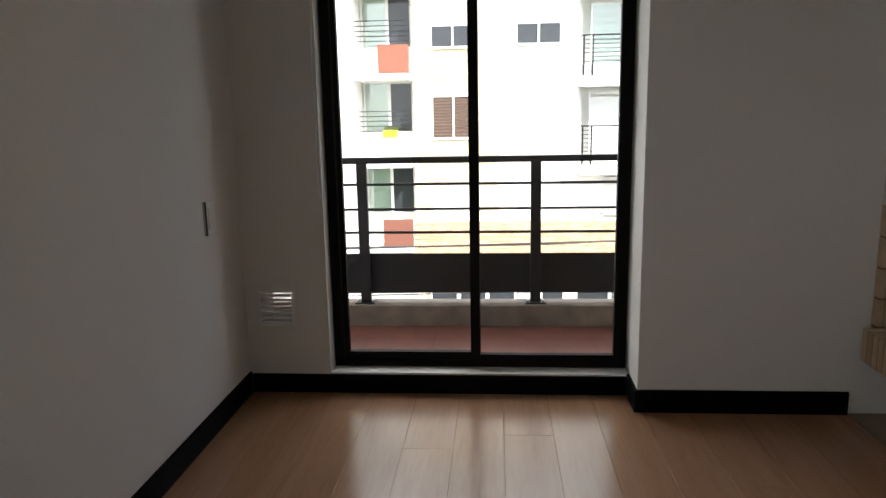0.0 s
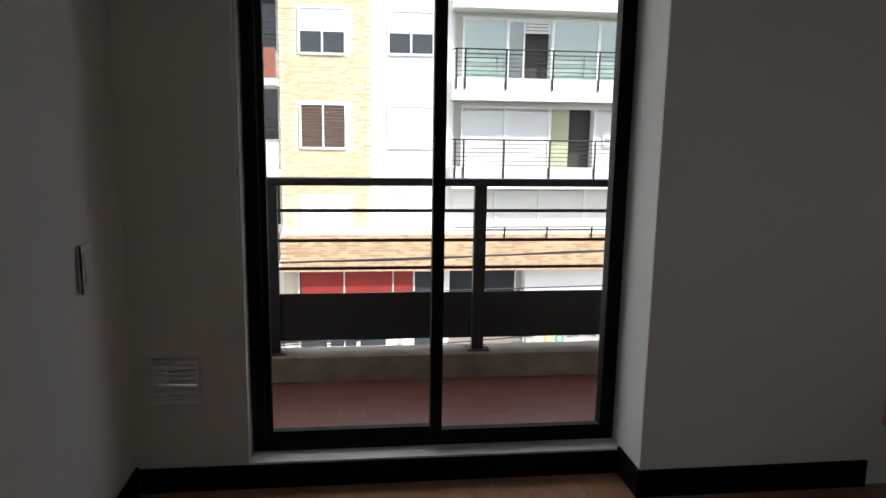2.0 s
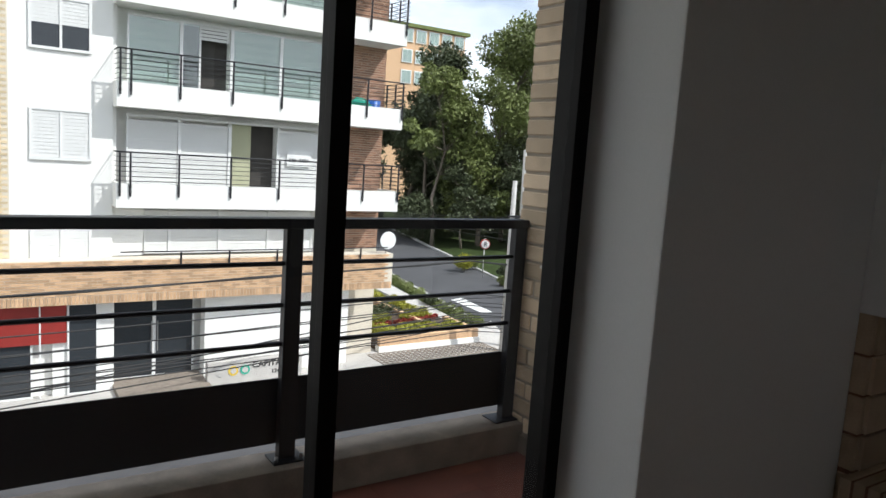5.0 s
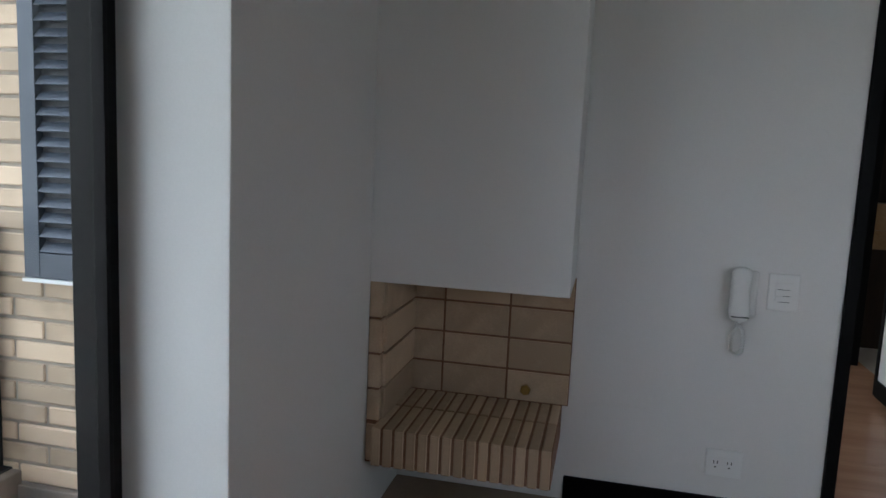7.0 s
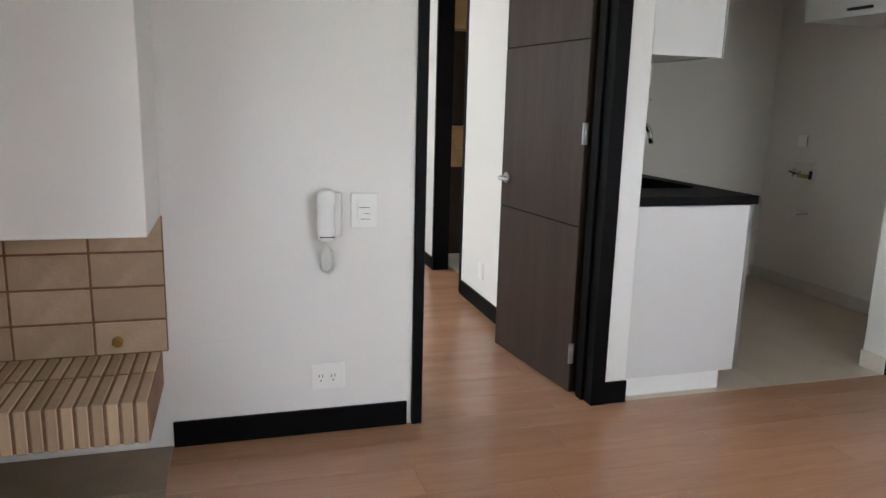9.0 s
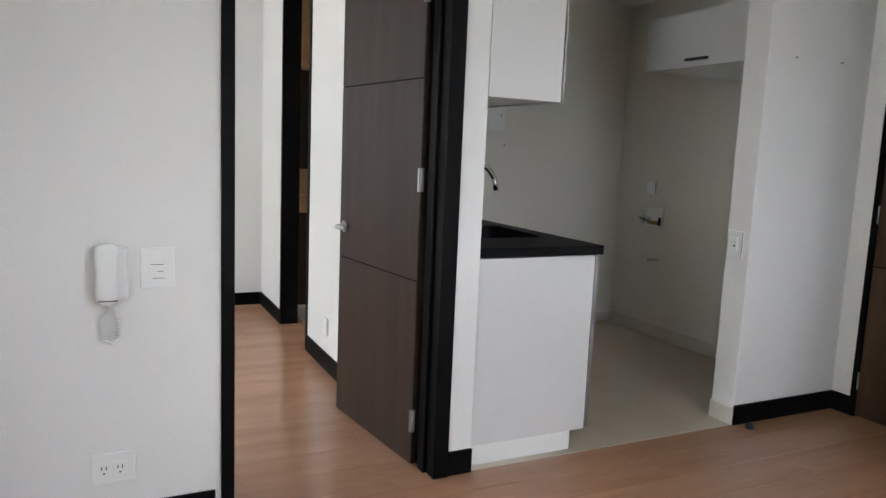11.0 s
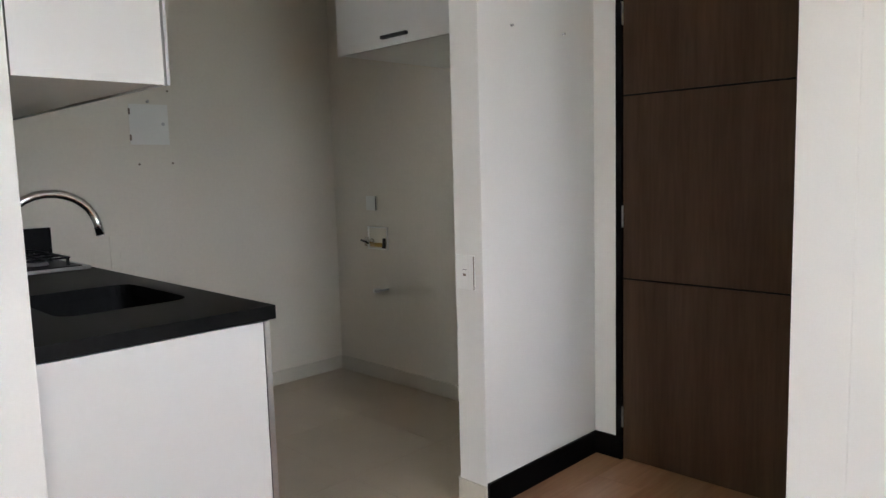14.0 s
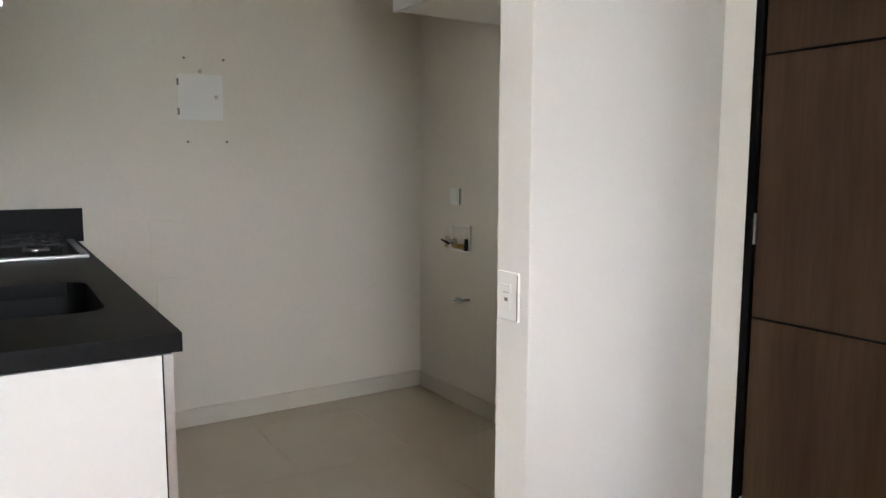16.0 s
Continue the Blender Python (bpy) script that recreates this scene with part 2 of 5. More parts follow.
def bm_tube(bm, pts, r, sides=10, caps=True):
    pts = [Vector(p) for p in pts]
    radii = r if isinstance(r, (list, tuple)) else [r] * len(pts)
    rings, ref = [], None
    for i, p in enumerate(pts):
        d = (pts[min(i + 1, len(pts) - 1)] - pts[max(i - 1, 0)]).normalized()
        if ref is None:
            ref = d.orthogonal().normalized()
        ref = (ref - d * ref.dot(d)).normalized()
        o = d.cross(ref)
        rings.append([bm.verts.new(p + (ref * math.cos(a) + o * math.sin(a)) * radii[i]) for a in [2 * math.pi * k / sides for k in range(sides)]])
    for a, b in zip(rings, rings[1:]):
        for k in range(sides):
            f = bm.faces.new((a[k], a[(k + 1) % sides], b[(k + 1) % sides], b[k]))
            f.smooth = True
    if caps:
        bm.faces.new(rings[0][::-1]), bm.faces.new(rings[-1])


def part(name, bm, material, parent=None, label=""):
    me = bpy.data.meshes.new(name)
    bmesh.ops.recalc_face_normals(bm, faces=bm.faces)
    bm.to_mesh(me)
    bm.free()
    me.materials.append(M[material])
    ob = new(name, me)
    if parent is not None:
        ob.parent = parent
        ob.matrix_parent_inverse = parent.matrix_basis.inverted()
    if label:
        ob["label"] = label
    return ob


def box(name, material, x0, x1, y0, y1, z0, z1, parent=None, bevel=0.0, label=""):
    bm = bmesh.new()
    bm_box(bm, x0, x1, y0, y1, z0, z1, bevel)
    return part(name, bm, material, parent, label)


def boxes(name, material, rows, parent=None, bevel=0.0, label=""):
    bm = bmesh.new()
    for r in rows:
        bm_box(bm, *r, bevel)
    return part(name, bm, material, parent, label)


def tube(name, material, pts, r, parent=None, sides=10, label=""):
    bm = bmesh.new()
    bm_tube(bm, pts, r, sides)
    return part(name, bm, material, parent, label)


def empty(name, x, y, z, label="", category="", group="", kind="", parent=None):
    ob = new(name)
    ob.location = (x, y, z)
    ob.empty_display_size = 0.1
    if parent is not None:
        ob.parent = parent
        ob.matrix_parent_inverse = parent.matrix_basis.inverted()
    return tagged(ob, label, category, group, kind)


def st(ob, label, category):
    return tagged(ob, label, category, kind="structure")


# ---- room shell ----
XL, XR, YW, YB, YP, H, XP = -1.809, 1.22, 0.101, -4.05, -0.08, 2.39, -0.104
KX, KY, HY, DY = 3.20, -4.89, -2.44, -4.775
wall = "wall"
st(box("floor", "grout", XL - 0.1, 4.7, DY - 0.3, YW + 0.05, -0.12, -0.012), "reddish oak laminate floor boards of the flat", "floor")
st(box("ceiling", "ceil", XL - 0.1, 4.7, -5.2, 0.33, H, H + 0.2), "white painted ceiling of the flat", "ceiling")
# The unseen opening from y -3.30 to -2.35 is added for the fill lamp.
st(boxes("wall_west", wall, [(XL - 0.12, XL, -2.35, 0.27, -0.012, H), (XL - 0.12, XL, YB - 0.12, -3.30, -0.012, H), (XL - 0.12, XL, -3.30, -2.35, -0.012, 0.9), (XL - 0.12, XL, -3.30, -2.35, 2.2, H)]), "plain white painted side wall of the living room", "wall")
st(boxes("wall_window", wall, [(XL, -1.735, YW, 0.27, -0.012, H), (-1.597, -1.436, YW, 0.27, -0.012, H), (-1.735, -1.597, YW, 0.27, -0.012, 0.324), (-1.735, -1.597, YW, 0.27, 0.467, H), (-1.436, XP, YW, 0.27, -0.012, 0.086), (-1.436, XP, YW, 0.27, 2.2, H)]), "white painted wall round the balcony door", "wall")
st(box("wall_pillar", wall, XP, XR, YP, 0.27, -0.012, H, bevel=0.004), "white painted pillar wall beside the balcony door", "wall")
st(boxes("wall_east", wall, [(XR, 1.356, -1.655, 0.33, -0.012, H), (XR, 1.356, -2.455, -1.655, 2.1, H), (XR, 1.356, -2.60, -2.455, -0.012, H)], bevel=0.003),
   "white painted wall with the intercom and the hallway doorway", "wall")
st(boxes("wall_hall", wall, [(1.356, 3.099, -2.60, HY, -0.012, H), (3.099, 3.139, -2.60, HY, 2.36, H), (3.139, 3.824, -2.56, HY, 2.36, H), (3.824, 4.5, -2.56, HY, -0.012, H)]), "white painted hallway side wall", "wall")
st(box("wall_hall_end", wall, 4.5, 4.7, -2.44, 0.33, -0.012, H), "white painted end wall of the hallway", "wall")
st(boxes("wall_hall_window", wall, [(1.356, 2.1, YW, 0.33, -0.012, H), (3.7, 4.5, YW, 0.33, -0.012, H), (2.1, 3.7, YW, 0.33, -0.012, 0.95), (2.1, 3.7, YW, 0.33, 2.15, H)]), "white painted wall with the hallway window", "wall")
st(box("wall_kitchen_pier", wall, XR, 1.356, DY, -4.05, -0.012, H, bevel=0.003), "white painted pier between kitchen and entrance", "wall")
st(boxes("wall_kitchen_back", "kwall", [(KX, KX + 0.12, -5.1, -2.601, -0.012, H)]), "cream-white painted kitchen end wall", "wall")
st(box("wall_kitchen_side", "kwall", 1.356, KX, KY - 0.12, KY, -0.012, H), "cream-white painted kitchen side wall with plumbing box", "wall")
st(boxes("wall_entrance", wall, [(1.112, XR, DY - 0.14, DY, -0.012, H), (0.02, 1.112, DY - 0.14, DY, 2.1, H), (XR, 1.356, KY - 0.12, DY, -0.012, H)]), "white painted wall round the entrance door", "wall")
st(box("wall_corridor", wall, 0.03, 0.172, DY - 0.14, YB, -0.012, H, bevel=0.003), "white painted corridor wall end", "wall")
st(box("wall_south", wall, XL, 0.03, YB - 0.12, YB, -0.012, H), "white painted rear wall of the living room", "wall")
st(boxes("wall_bathroom", "wall", [(3.48, 4.7, -4.0, -3.9, -0.012, H), (4.6, 4.7, -3.9, -2.6, -0.012, H)]), "walls of the unlit side room", "wall")

# ---- skirtings and trims ----
SK = 0.098


def skirt(name, mat_, rows):
    return st(boxes(name, mat_, rows, bevel=0.002), "dark wooden skirting board" if mat_ == "dark_trim" else "cream tile skirting", "skirting board")


T = 0.012
skirt("baseboard", "dark_trim", [(XL, XL + T, YB, YW - T, 0, SK), (XL + T, XP - T, YW - T, YW, 0, SK - 0.012), (XP - T, XP, YP - T, YW, 0, SK), (XP, 0.74, YP - T, YP, 0, SK),
                                 (XR - T, XR, -1.615, -0.74, 0, SK), (XR - T, XR, -2.60, -2.493, 0, SK), (XR - T, XR, DY + T, -4.05, 0, SK), (1.112, XR, DY, DY + T, 0, SK),
                                 (1.356, 3.099, HY, HY + T, 0, SK), (3.824, 4.5, HY, HY + T, 0, SK), (4.5 - T, 4.5, HY + T, YW, 0, SK),
                                 (XL + T, -0.6, YB, YB + T, 0, SK), (0.172, 0.172 + T, DY, YB + T, 0, SK)])
skirt("kitchen_skirting", "kskirt", [(KX - T, KX, KY, -2.6, 0, 0.085), (1.356, KX - T, KY, KY + T, 0, 0.085), (XR - 0.002, 1.356, -4.05, -4.05 + T, 0, 0.085), (1.356, 1.356 + T, KY + T, -4.05, 0, 0.085)])
st(boxes("door_1", "dark_trim", [(XR - 0.018, 1.37, -1.675, -1.635, 0, 2.06), (XR - 0.018, 1.37, -2.492, -2.428, 0, 2.06), (XR - 0.018, 1.37, -2.492, -1.635, 2.06, 2.12)], bevel=0.003), "black-brown wooden door frame of the hallway", "door frame")
st(boxes("door_stop_strip", "dark_trim", [(1.270, 1.325, -2.4275, -2.414, 0, 2.06), (1.270, 1.325, -1.688, -1.6755, 0, 2.06)], bevel=0.002), "black-brown stop strips of the hallway door frame", "door frame")
st(boxes("door_2", "dark_trim", [(1.084, 1.112, DY - 0.12, DY + 0.012, 0, 2.06), (0.16, 0.195, DY - 0.12, DY + 0.012, 0, 2.06), (0.16, 1.112, DY - 0.12, DY + 0.012, 2.06, 2.12)], bevel=0.003), "black-brown wooden frame of the entrance door", "door frame")
st(box("wall_landing", wall, 0.02, 1.356, DY - 0.30, DY - 0.141, -0.012, H), "dark landing wall behind the entrance door", "wall")
st(boxes("door_3", "dark_trim", [(3.100, 3.139, -2.555, HY + 0.006, 0, 2.36), (3.789, 3.823, -2.555, HY + 0.010, 0, 2.36), (3.139, 3.789, -2.555, HY + 0.006, 2.32, 2.36)], bevel=0.002), "black-brown wooden frame of the side room", "door frame")

# ---- balcony sliding door ----
DYF = 0.209
WX0, WX1, WXM = -1.432, XP - 0.002, -0.774
win = empty("window_1", WXM, DYF, 0.1, "closed two-panel sliding balcony door in dark brown aluminium", "balcony door", kind="structure")
Z0, Z1 = 0.0945, 2.2
boxes("window_frame", "alu_dark", [(WX0, WX0 + 0.042, DYF - 0.03, DYF + 0.05, Z0, Z1), (WX1 - 0.045, WX1, DYF - 0.03, DYF + 0.05, Z0, Z1), (WX0 + 0.042, WX1 - 0.045, DYF - 0.03, DYF + 0.05, Z0, Z0 + 0.03), (WX0 + 0.042, WX1 - 0.045, DYF - 0.03, DYF + 0.05, Z1 - 0.04, Z1)], win, 0.003)
for nm, x0, x1, y in (("sash", WX0 + 0.044, -0.758, DYF + 0.003), ("sash", -0.802, WX1 - 0.047, DYF - 0.030)):
    a, b = (0.022, 0.042) if x0 < -1 else (0.042, 0.012)
    sash = boxes(nm, "alu_dark", [(x0, x0 + a, y - 0.016, y + 0.016, Z0 + 0.03, Z1 - 0.04), (x1 - b, x1, y - 0.016, y + 0.016, Z0 + 0.03, Z1 - 0.04),
                                  (x0 + a, x1 - b, y - 0.016, y + 0.016, Z0 + 0.03, Z0 + 0.066), (x0 + a, x1 - b, y - 0.016, y + 0.016, Z1 - 0.07, Z1 - 0.04)], win, 0.002)
    p = box("pane", "glass", x0 + a - 0.002, x1 - b + 0.002, y - 0.002, y + 0.002, Z0 + 0.064, Z1 - 0.068, sash, label="clear glass pane")
    p.visible_shadow = False
st(box("window_sill", "wall", -1.434, XP - 0.001, YW - 0.004, DYF + 0.05, 0.0865, 0.0935), "white painted sill under the balcony door", "sill")
ch = [(-1.445 + 0.003 * math.sin(i * 0.7), YW - 0.02, 2.15 - i * 0.045) for i in range(29)]
cord = empty("blind_cord", -1.445, YW - 0.02, 2.2, "thin white beaded blind cord hanging beside the balcony door", "blind cord")
tube("cord", "plate", [(-1.445, YW - 0.02, 2.3)] + ch + [(-1.437, YW - 0.02, 0.885)], 0.002, cord, 5)
tube("cord", "plate", [(-1.430, YW - 0.02, 2.3), (-1.431, YW - 0.02, 1.5), (-1.437, YW - 0.02, 0.885)], 0.002, cord, 5)

# ---- balcony ----
BX0, BX1, BYC, ZB = -3.3, 0.575, 1.10, 0.005
st(box("balcony_slab", "concrete", BX0, 2.2, 0.27, 1.29, -0.25, ZB - 0.008), "concrete balcony slab", "balcony")
st(box("balcony_kerb", "concrete", BX0, BX1, BYC, 1.27, ZB - 0.007, 0.130, bevel=0.006), "rough grey concrete balcony upstand", "kerb")
st(box("pier_kerb", "concrete", BX1 - 0.025, BX1 + 0.12, 0.27, BYC - 0.001, ZB - 0.007, 0.085, bevel=0.006), "concrete upstand under the brick pier", "kerb")
st(box("balcony_ceiling", "outer", BX0, 2.2, 0.27, 1.33, 2.42, 2.6), "underside of the balcony above", "ceiling")
st(box("wall_outer_west", "outer", XL - 1.6, XL - 0.12, 0.10, 0.27, -0.25, 2.42), "outer wall west of the flat", "wall")
st(box("wall_balcony_west", "outer", BX0 - 0.12, BX0, 0.27, 1.27, -0.25, 2.42), "rendered end wall of the balcony", "wall")
RY, RZ = 1.193, 0.994
railing = empty("balcony_railing", -0.457, RY, 0.130, "dark painted steel balcony railing with three thin bars", "railing")
for x in (-2.477, -1.467, -0.457):
    post = box("post", "rail", x - 0.030, x + 0.030, RY - 0.02, RY + 0.02, 0.136, RZ - 0.036, railing, 0.003)
    plate = boxes("foot_plate", "rail", [(x - 0.060, x + 0.060, RY - 0.055, RY + 0.045, 0.130, 0.136)], post, 0.002)
    for dx in (-0.046, 0.046):
        tube("bolt", "steel", [(x + dx, RY - 0.036, 0.136), (x + dx, RY - 0.036, 0.154)], 0.007, post, 6)
ep = box("post", "rail", BX1 - 0.062, BX1 - 0.004, RY - 0.02, RY + 0.02, 0.136, RZ - 0.036, railing, 0.003)
box("foot_plate", "rail", BX1 - 0.12, BX1 - 0.002, RY - 0.055, RY + 0.045, 0.130, 0.136, ep, 0.002)
box("top_rail", "rail", BX0, BX1 - 0.004, RY - 0.03, RY + 0.03, RZ - 0.036, RZ, railing, 0.004)
for z in (0.552, 0.690, 0.836):
    tube("bar", "rail", [(BX0, RY, z), (BX1 - 0.03, RY, z)], 0.0085, railing, 8)
box("panel", "rail", BX0, BX1 - 0.06, RY + 0.021, RY + 0.027, 0.181, 0.421, railing)
st(boxes("backing_pier", "mortar", [(BX1 + 0.006, 1.9, 0.275, 1.23, 0.085, 2.42)]), "brick pier beside the balcony with beige mortar", "wall")


def shutter_unit():
    s = empty("louvred_shutter", BX1, 0.72, 0.79, "blue-grey steel louvred shutter set in the cream brick pier", "shutter")
    y0, y1, z0, z1, x = 0.30, 1.035, 0.825, 2.35, BX1 + 0.004
    boxes("frame", "shutter", [(x - 0.035, x, y1 - 0.06, y1, z0, z1), (x - 0.035, x, y0, y0 + 0.06, z0, z1), (x - 0.035, x, y0 + 0.06, y1 - 0.06, z0, z0 + 0.085), (x - 0.035, x, y0 + 0.06, y1 - 0.06, z1 - 0.06, z1)], s, 0.003)
    box("backing", "rail", x - 0.006, x, y0 + 0.06, y1 - 0.06, z0 + 0.085, z1 - 0.06, s)
    z = z0 + 0.105
    slat = None
    while z < z1 - 0.09:
        if slat is None:
            bm = bmesh.new()
            bm_box(bm, -0.022, 0.018, y0 + 0.062 - 0.7, y1 - 0.062 - 0.7, -0.002, 0.002)
            bmesh.ops.rotate(bm, verts=bm.verts, cent=(0, 0, 0), matrix=Matrix.Rotation(radians(-48), 3, "Y"))
            slat = part("slat", bm, "shutter", s)
            slat.matrix_parent_inverse = Matrix()
            me = slat.data
        else:
            slat = new("slat", me)
            slat.parent = s
        slat.location = (x - 0.020 - s.location.x, 0.7 - s.location.y, z - s.location.z)
        z += 0.049
    box("sill", "sign", x - 0.045, x, y0, y1, z0 - 0.012, z0 - 0.001, s)
    return s


shutter_unit()

# ---- fireplace ----
FZ0, FZ1, HX = 0.245, 0.378, 0.755
st(box("chimney_hood", wall, 0.80, XR - 0.002, -0.735, YP + 0.0, 0.862, H, bevel=0.004), "white painted chimney hood over the open fireplace", "chimney hood")
fp = empty("fireplace", 1.0, -0.4, 0.24, "open corner fireplace of cream fire bricks with a floating brick hearth", "fireplace", kind="structure")
box("hearth_core", "fire_mortar", HX + 0.004, XR - 0.002, -0.716, -0.138, FZ0 + 0.003, FZ1 - 0.004, fp)
box("back_core", "fire_mortar", XR - 0.017, XR - 0.001, -0.738, -0.12, FZ1 - 0.002, 0.86, fp)
bm = bmesh.new()
sv = [bm.verts.new(p) for z in (FZ0 - 0.01, 0.861) for p in ((0.804, -0.121, z), (0.804, YP - 0.001, z), (XR - 0.018, YP - 0.001, z), (XR - 0.018, -0.131, z))]
for q in ((0, 1, 2, 3), (4, 7, 6, 5), (0, 4, 5, 1), (1, 5, 6, 2), (2, 6, 7, 3), (3, 7, 4, 0)):
    bm.faces.new([sv[i] for i in q])
part("side_core", bm, "fire_mortar", fp)
hearth_tile = empty("hearth_floor_tile", 0.98, -0.41, 0, "sand coloured stone tiles on the floor under the hearth", "floor tile")
for x0, x1 in ((0.745, 0.905), (0.909, XR - 0.002)):
    box("tile", "hearth_tile", x0, x1, -0.735, YP + 0.0, -0.01, 0.004, hearth_tile, 0.001)

# ---- kitchen and hall furniture ----
st(box("kitchen_floor", "grout", XR, KX, KY, -2.6, -0.011, -0.004), "cream tiled kitchen floor", "floor")


def lever(parent, p, side, along):
    """A lever handle on a round rose: p on the door's face, side the way out of the face, along the lever's way."""
    p, side, along = Vector(p), Vector(side), Vector(along)
    h = tube("door_handle", "steel", [p + side * 0.001, p + side * 0.010], 0.027, parent, 20, "brushed steel lever handle")
    tube("lever", "steel", [p + side * 0.008, p + side * 0.045, p + side * 0.052 + along * 0.012, p + side * 0.052 + along * 0.115], [0.010, 0.010, 0.010, 0.008], h, 10)
    return h


def hinge(parent, x, y, z, label="steel door hinge"):
    h = tube("hinge", "alu", [(x, y, z - 0.045), (x, y, z + 0.045)], 0.007, parent, 10, label)
    box("leaf", "alu", x - 0.002, x + 0.008, y - 0.010, y + 0.012, z - 0.045, z + 0.045, h)
    return h


def panel_door(name, width, height, label, category, lines=(0.758, 1.540), veneer="door"):
    """A flush door along +x from its hinge at the origin, its thickness in y from -0.02 to 0.02, in three veneered fields."""
    d = empty(name, 0, 0, 0, label, category)
    box("core", "door_edge", 0.0, width, -0.0185, 0.0185, 0.008, height, d)
    for z in lines:
        box("scored_line", "dark_trim", 0.002, width - 0.002, 0.0186, 0.0192, z - 0.004, z + 0.004, d)
        box("scored_line", "dark_trim", 0.002, width - 0.002, -0.0192, -0.0186, z - 0.004, z + 0.004, d)
    for z0, z1 in ((0.008, lines[0] - 0.004), (lines[0] + 0.004, lines[1] - 0.004), (lines[1] + 0.004, height)):
        box("panel", veneer, 0.001, width - 0.001, 0.0187, 0.0222, z0, z1, d, 0.001)
        box("panel", veneer, 0.001, width - 0.001, -0.0222, -0.0187, z0, z1, d, 0.001)
    return d


hd = panel_door("hallway_door", 0.72, 2.04, "open dark walnut veneered door with two scored lines and a steel lever handle, in the hallway doorway", "door")
lever(hd, (0.66, 0.0222, 0.905), (0, 1, 0), (-1, 0, 0))
lever(hd, (0.66, -0.0222, 0.905), (0, -1, 0), (-1, 0, 0))
for z in (0.19, 1.155, 1.86):
    hinge(hd, -0.004, 0.02, z)
hd.matrix_basis = pose(1.352, -2.415, 0, 0, 0, 7)

ed = panel_door("entrance_door", 0.884, 2.05, "closed dark walnut veneered entrance door with two scored lines", "door", (0.785, 1.535), "door_warm")
for z in (0.19, 1.045, 1.86):
    hinge(ed, -0.006, -0.02, z)
ed.matrix_basis = pose(1.082, DY - 0.02, 0, 0, 0, 180)

base = empty("kitchen_base_cabinet", 1.9, -2.9, 0, "white gloss kitchen base cabinet with a pale plinth", "kitchen cabinet")
box("plinth", "plate", 1.262, KX - 0.003, -3.11, -2.604, 0, 0.091, base)
box("end_panel", "gloss", 1.245, 1.262, -3.170, -2.604, 0.092, 0.858, base, 0.001)
box("body", "plate", 1.262, KX - 0.003, -3.170, -2.604, 0.092, 0.69, base)
boxes("top_rail", "plate", [(1.262, 1.28, -3.170, -2.604, 0.69, 0.858), (1.28, KX - 0.003, -3.170, -3.155, 0.69, 0.858)], base)
for i in range(5):
    d = box("door", "gloss", 1.262 + i * 0.42, min(1.262 + i * 0.42 + 0.417, KX - 0.003), -3.190, -3.172, 0.112, 0.854, base, 0.001)
    box("handle_profile", "alu", 1.262 + i * 0.42, min(1.262 + i * 0.42 + 0.417, KX - 0.003), -3.194, -3.1902, 0.83, 0.852, d)
# Dark strip paints the shade in the gap beside the end panel.
box("gap_shade", "dark_trim", 1.247, 1.2615, -3.1728, -3.1705, 0.1, 0.856, base)
box("edge_profile", "alu", 1.245, 1.2615, -3.190, -3.1730, 0.10, 0.858, base)
top = empty("kitchen_worktop", 1.9, -2.9, 0.86, "black granite worktop with an undermounted sink cut-out", "worktop")
SX0, SX1, SY0, SY1 = 1.545, 2.02, -3.115, -2.75
CX0, CX1, CY0, CY1 = 1.240, KX - 0.002, -3.208, -2.602
bm = bmesh.new()
bm_box(bm, CX0, CX1, CY0, CY1, 0.862, 0.90)
topslab = part("slab", bm, "granite", top)
cut = bmesh.new()
bm_box(cut, SX0, SX1, SY0, SY1, 0.8, 1.0)
bmesh.ops.bevel(cut, geom=[e for e in cut.edges if abs((e.verts[0].co - e.verts[1].co).z) > 0.1], offset=0.06, segments=6, affect="EDGES", profile=0.5)
cutter_me = bpy.data.meshes.new("cutter")
cut.to_mesh(cutter_me)
cut.free()
cutter = new("cutter", cutter_me)
mod = topslab.modifiers.new("hole", "BOOLEAN")
mod.object, mod.operation, mod.solver = cutter, "DIFFERENCE", "EXACT"
me2 = bpy.data.meshes.new_from_object(topslab.evaluated_get(bpy.context.evaluated_depsgraph_get()))
topslab.modifiers.clear()
topslab.data = me2
bpy.data.objects.remove(cutter)
boxes("splashback", "granite", [(KX - 0.022, KX - 0.002, CY0 - 0.02, CY1, 0.9005, 1.04)], top, 0.001)
uc = empty("wall_cabinet", 1.8, -2.77, 1.48, "white gloss wall cabinet with a brushed lower edge over the worktop", "kitchen cabinet")
box("body", "plate", 1.240, KX - 0.003, -2.923, -2.604, 1.482, 2.2, uc, 0.001)
box("side_panel", "gloss", 1.225, 1.239, -2.930, -2.604, 1.478, 2.2, uc, 0.001)
for i in range(5):
    box("door", "gloss", 1.241 + i * 0.42, min(1.241 + i * 0.42 + 0.417, KX - 0.003), -2.936, -2.925, 1.478, 2.2, uc, 0.001)
box("edge_profile", "alu", 1.225, 1.2405, -2.944, -2.9365, 1.478, 2.2, uc)
oc = empty("overhead_cabinet", 1.75, -4.5, 1.77, "white gloss overhead cabinet with one steel bar handle", "cabinet")
box("body", "plate", 1.358, 2.182, KY + 0.002, -4.200, 1.779, 2.07, oc, 0.001)
dd = box("door", "gloss", 1.360, 2.183, -4.198, -4.180, 1.775, 2.07, oc, 0.001)
box("handle", "rail", 1.71, 1.865, -4.179, -4.160, 1.806, 1.820, dd, 0.003)

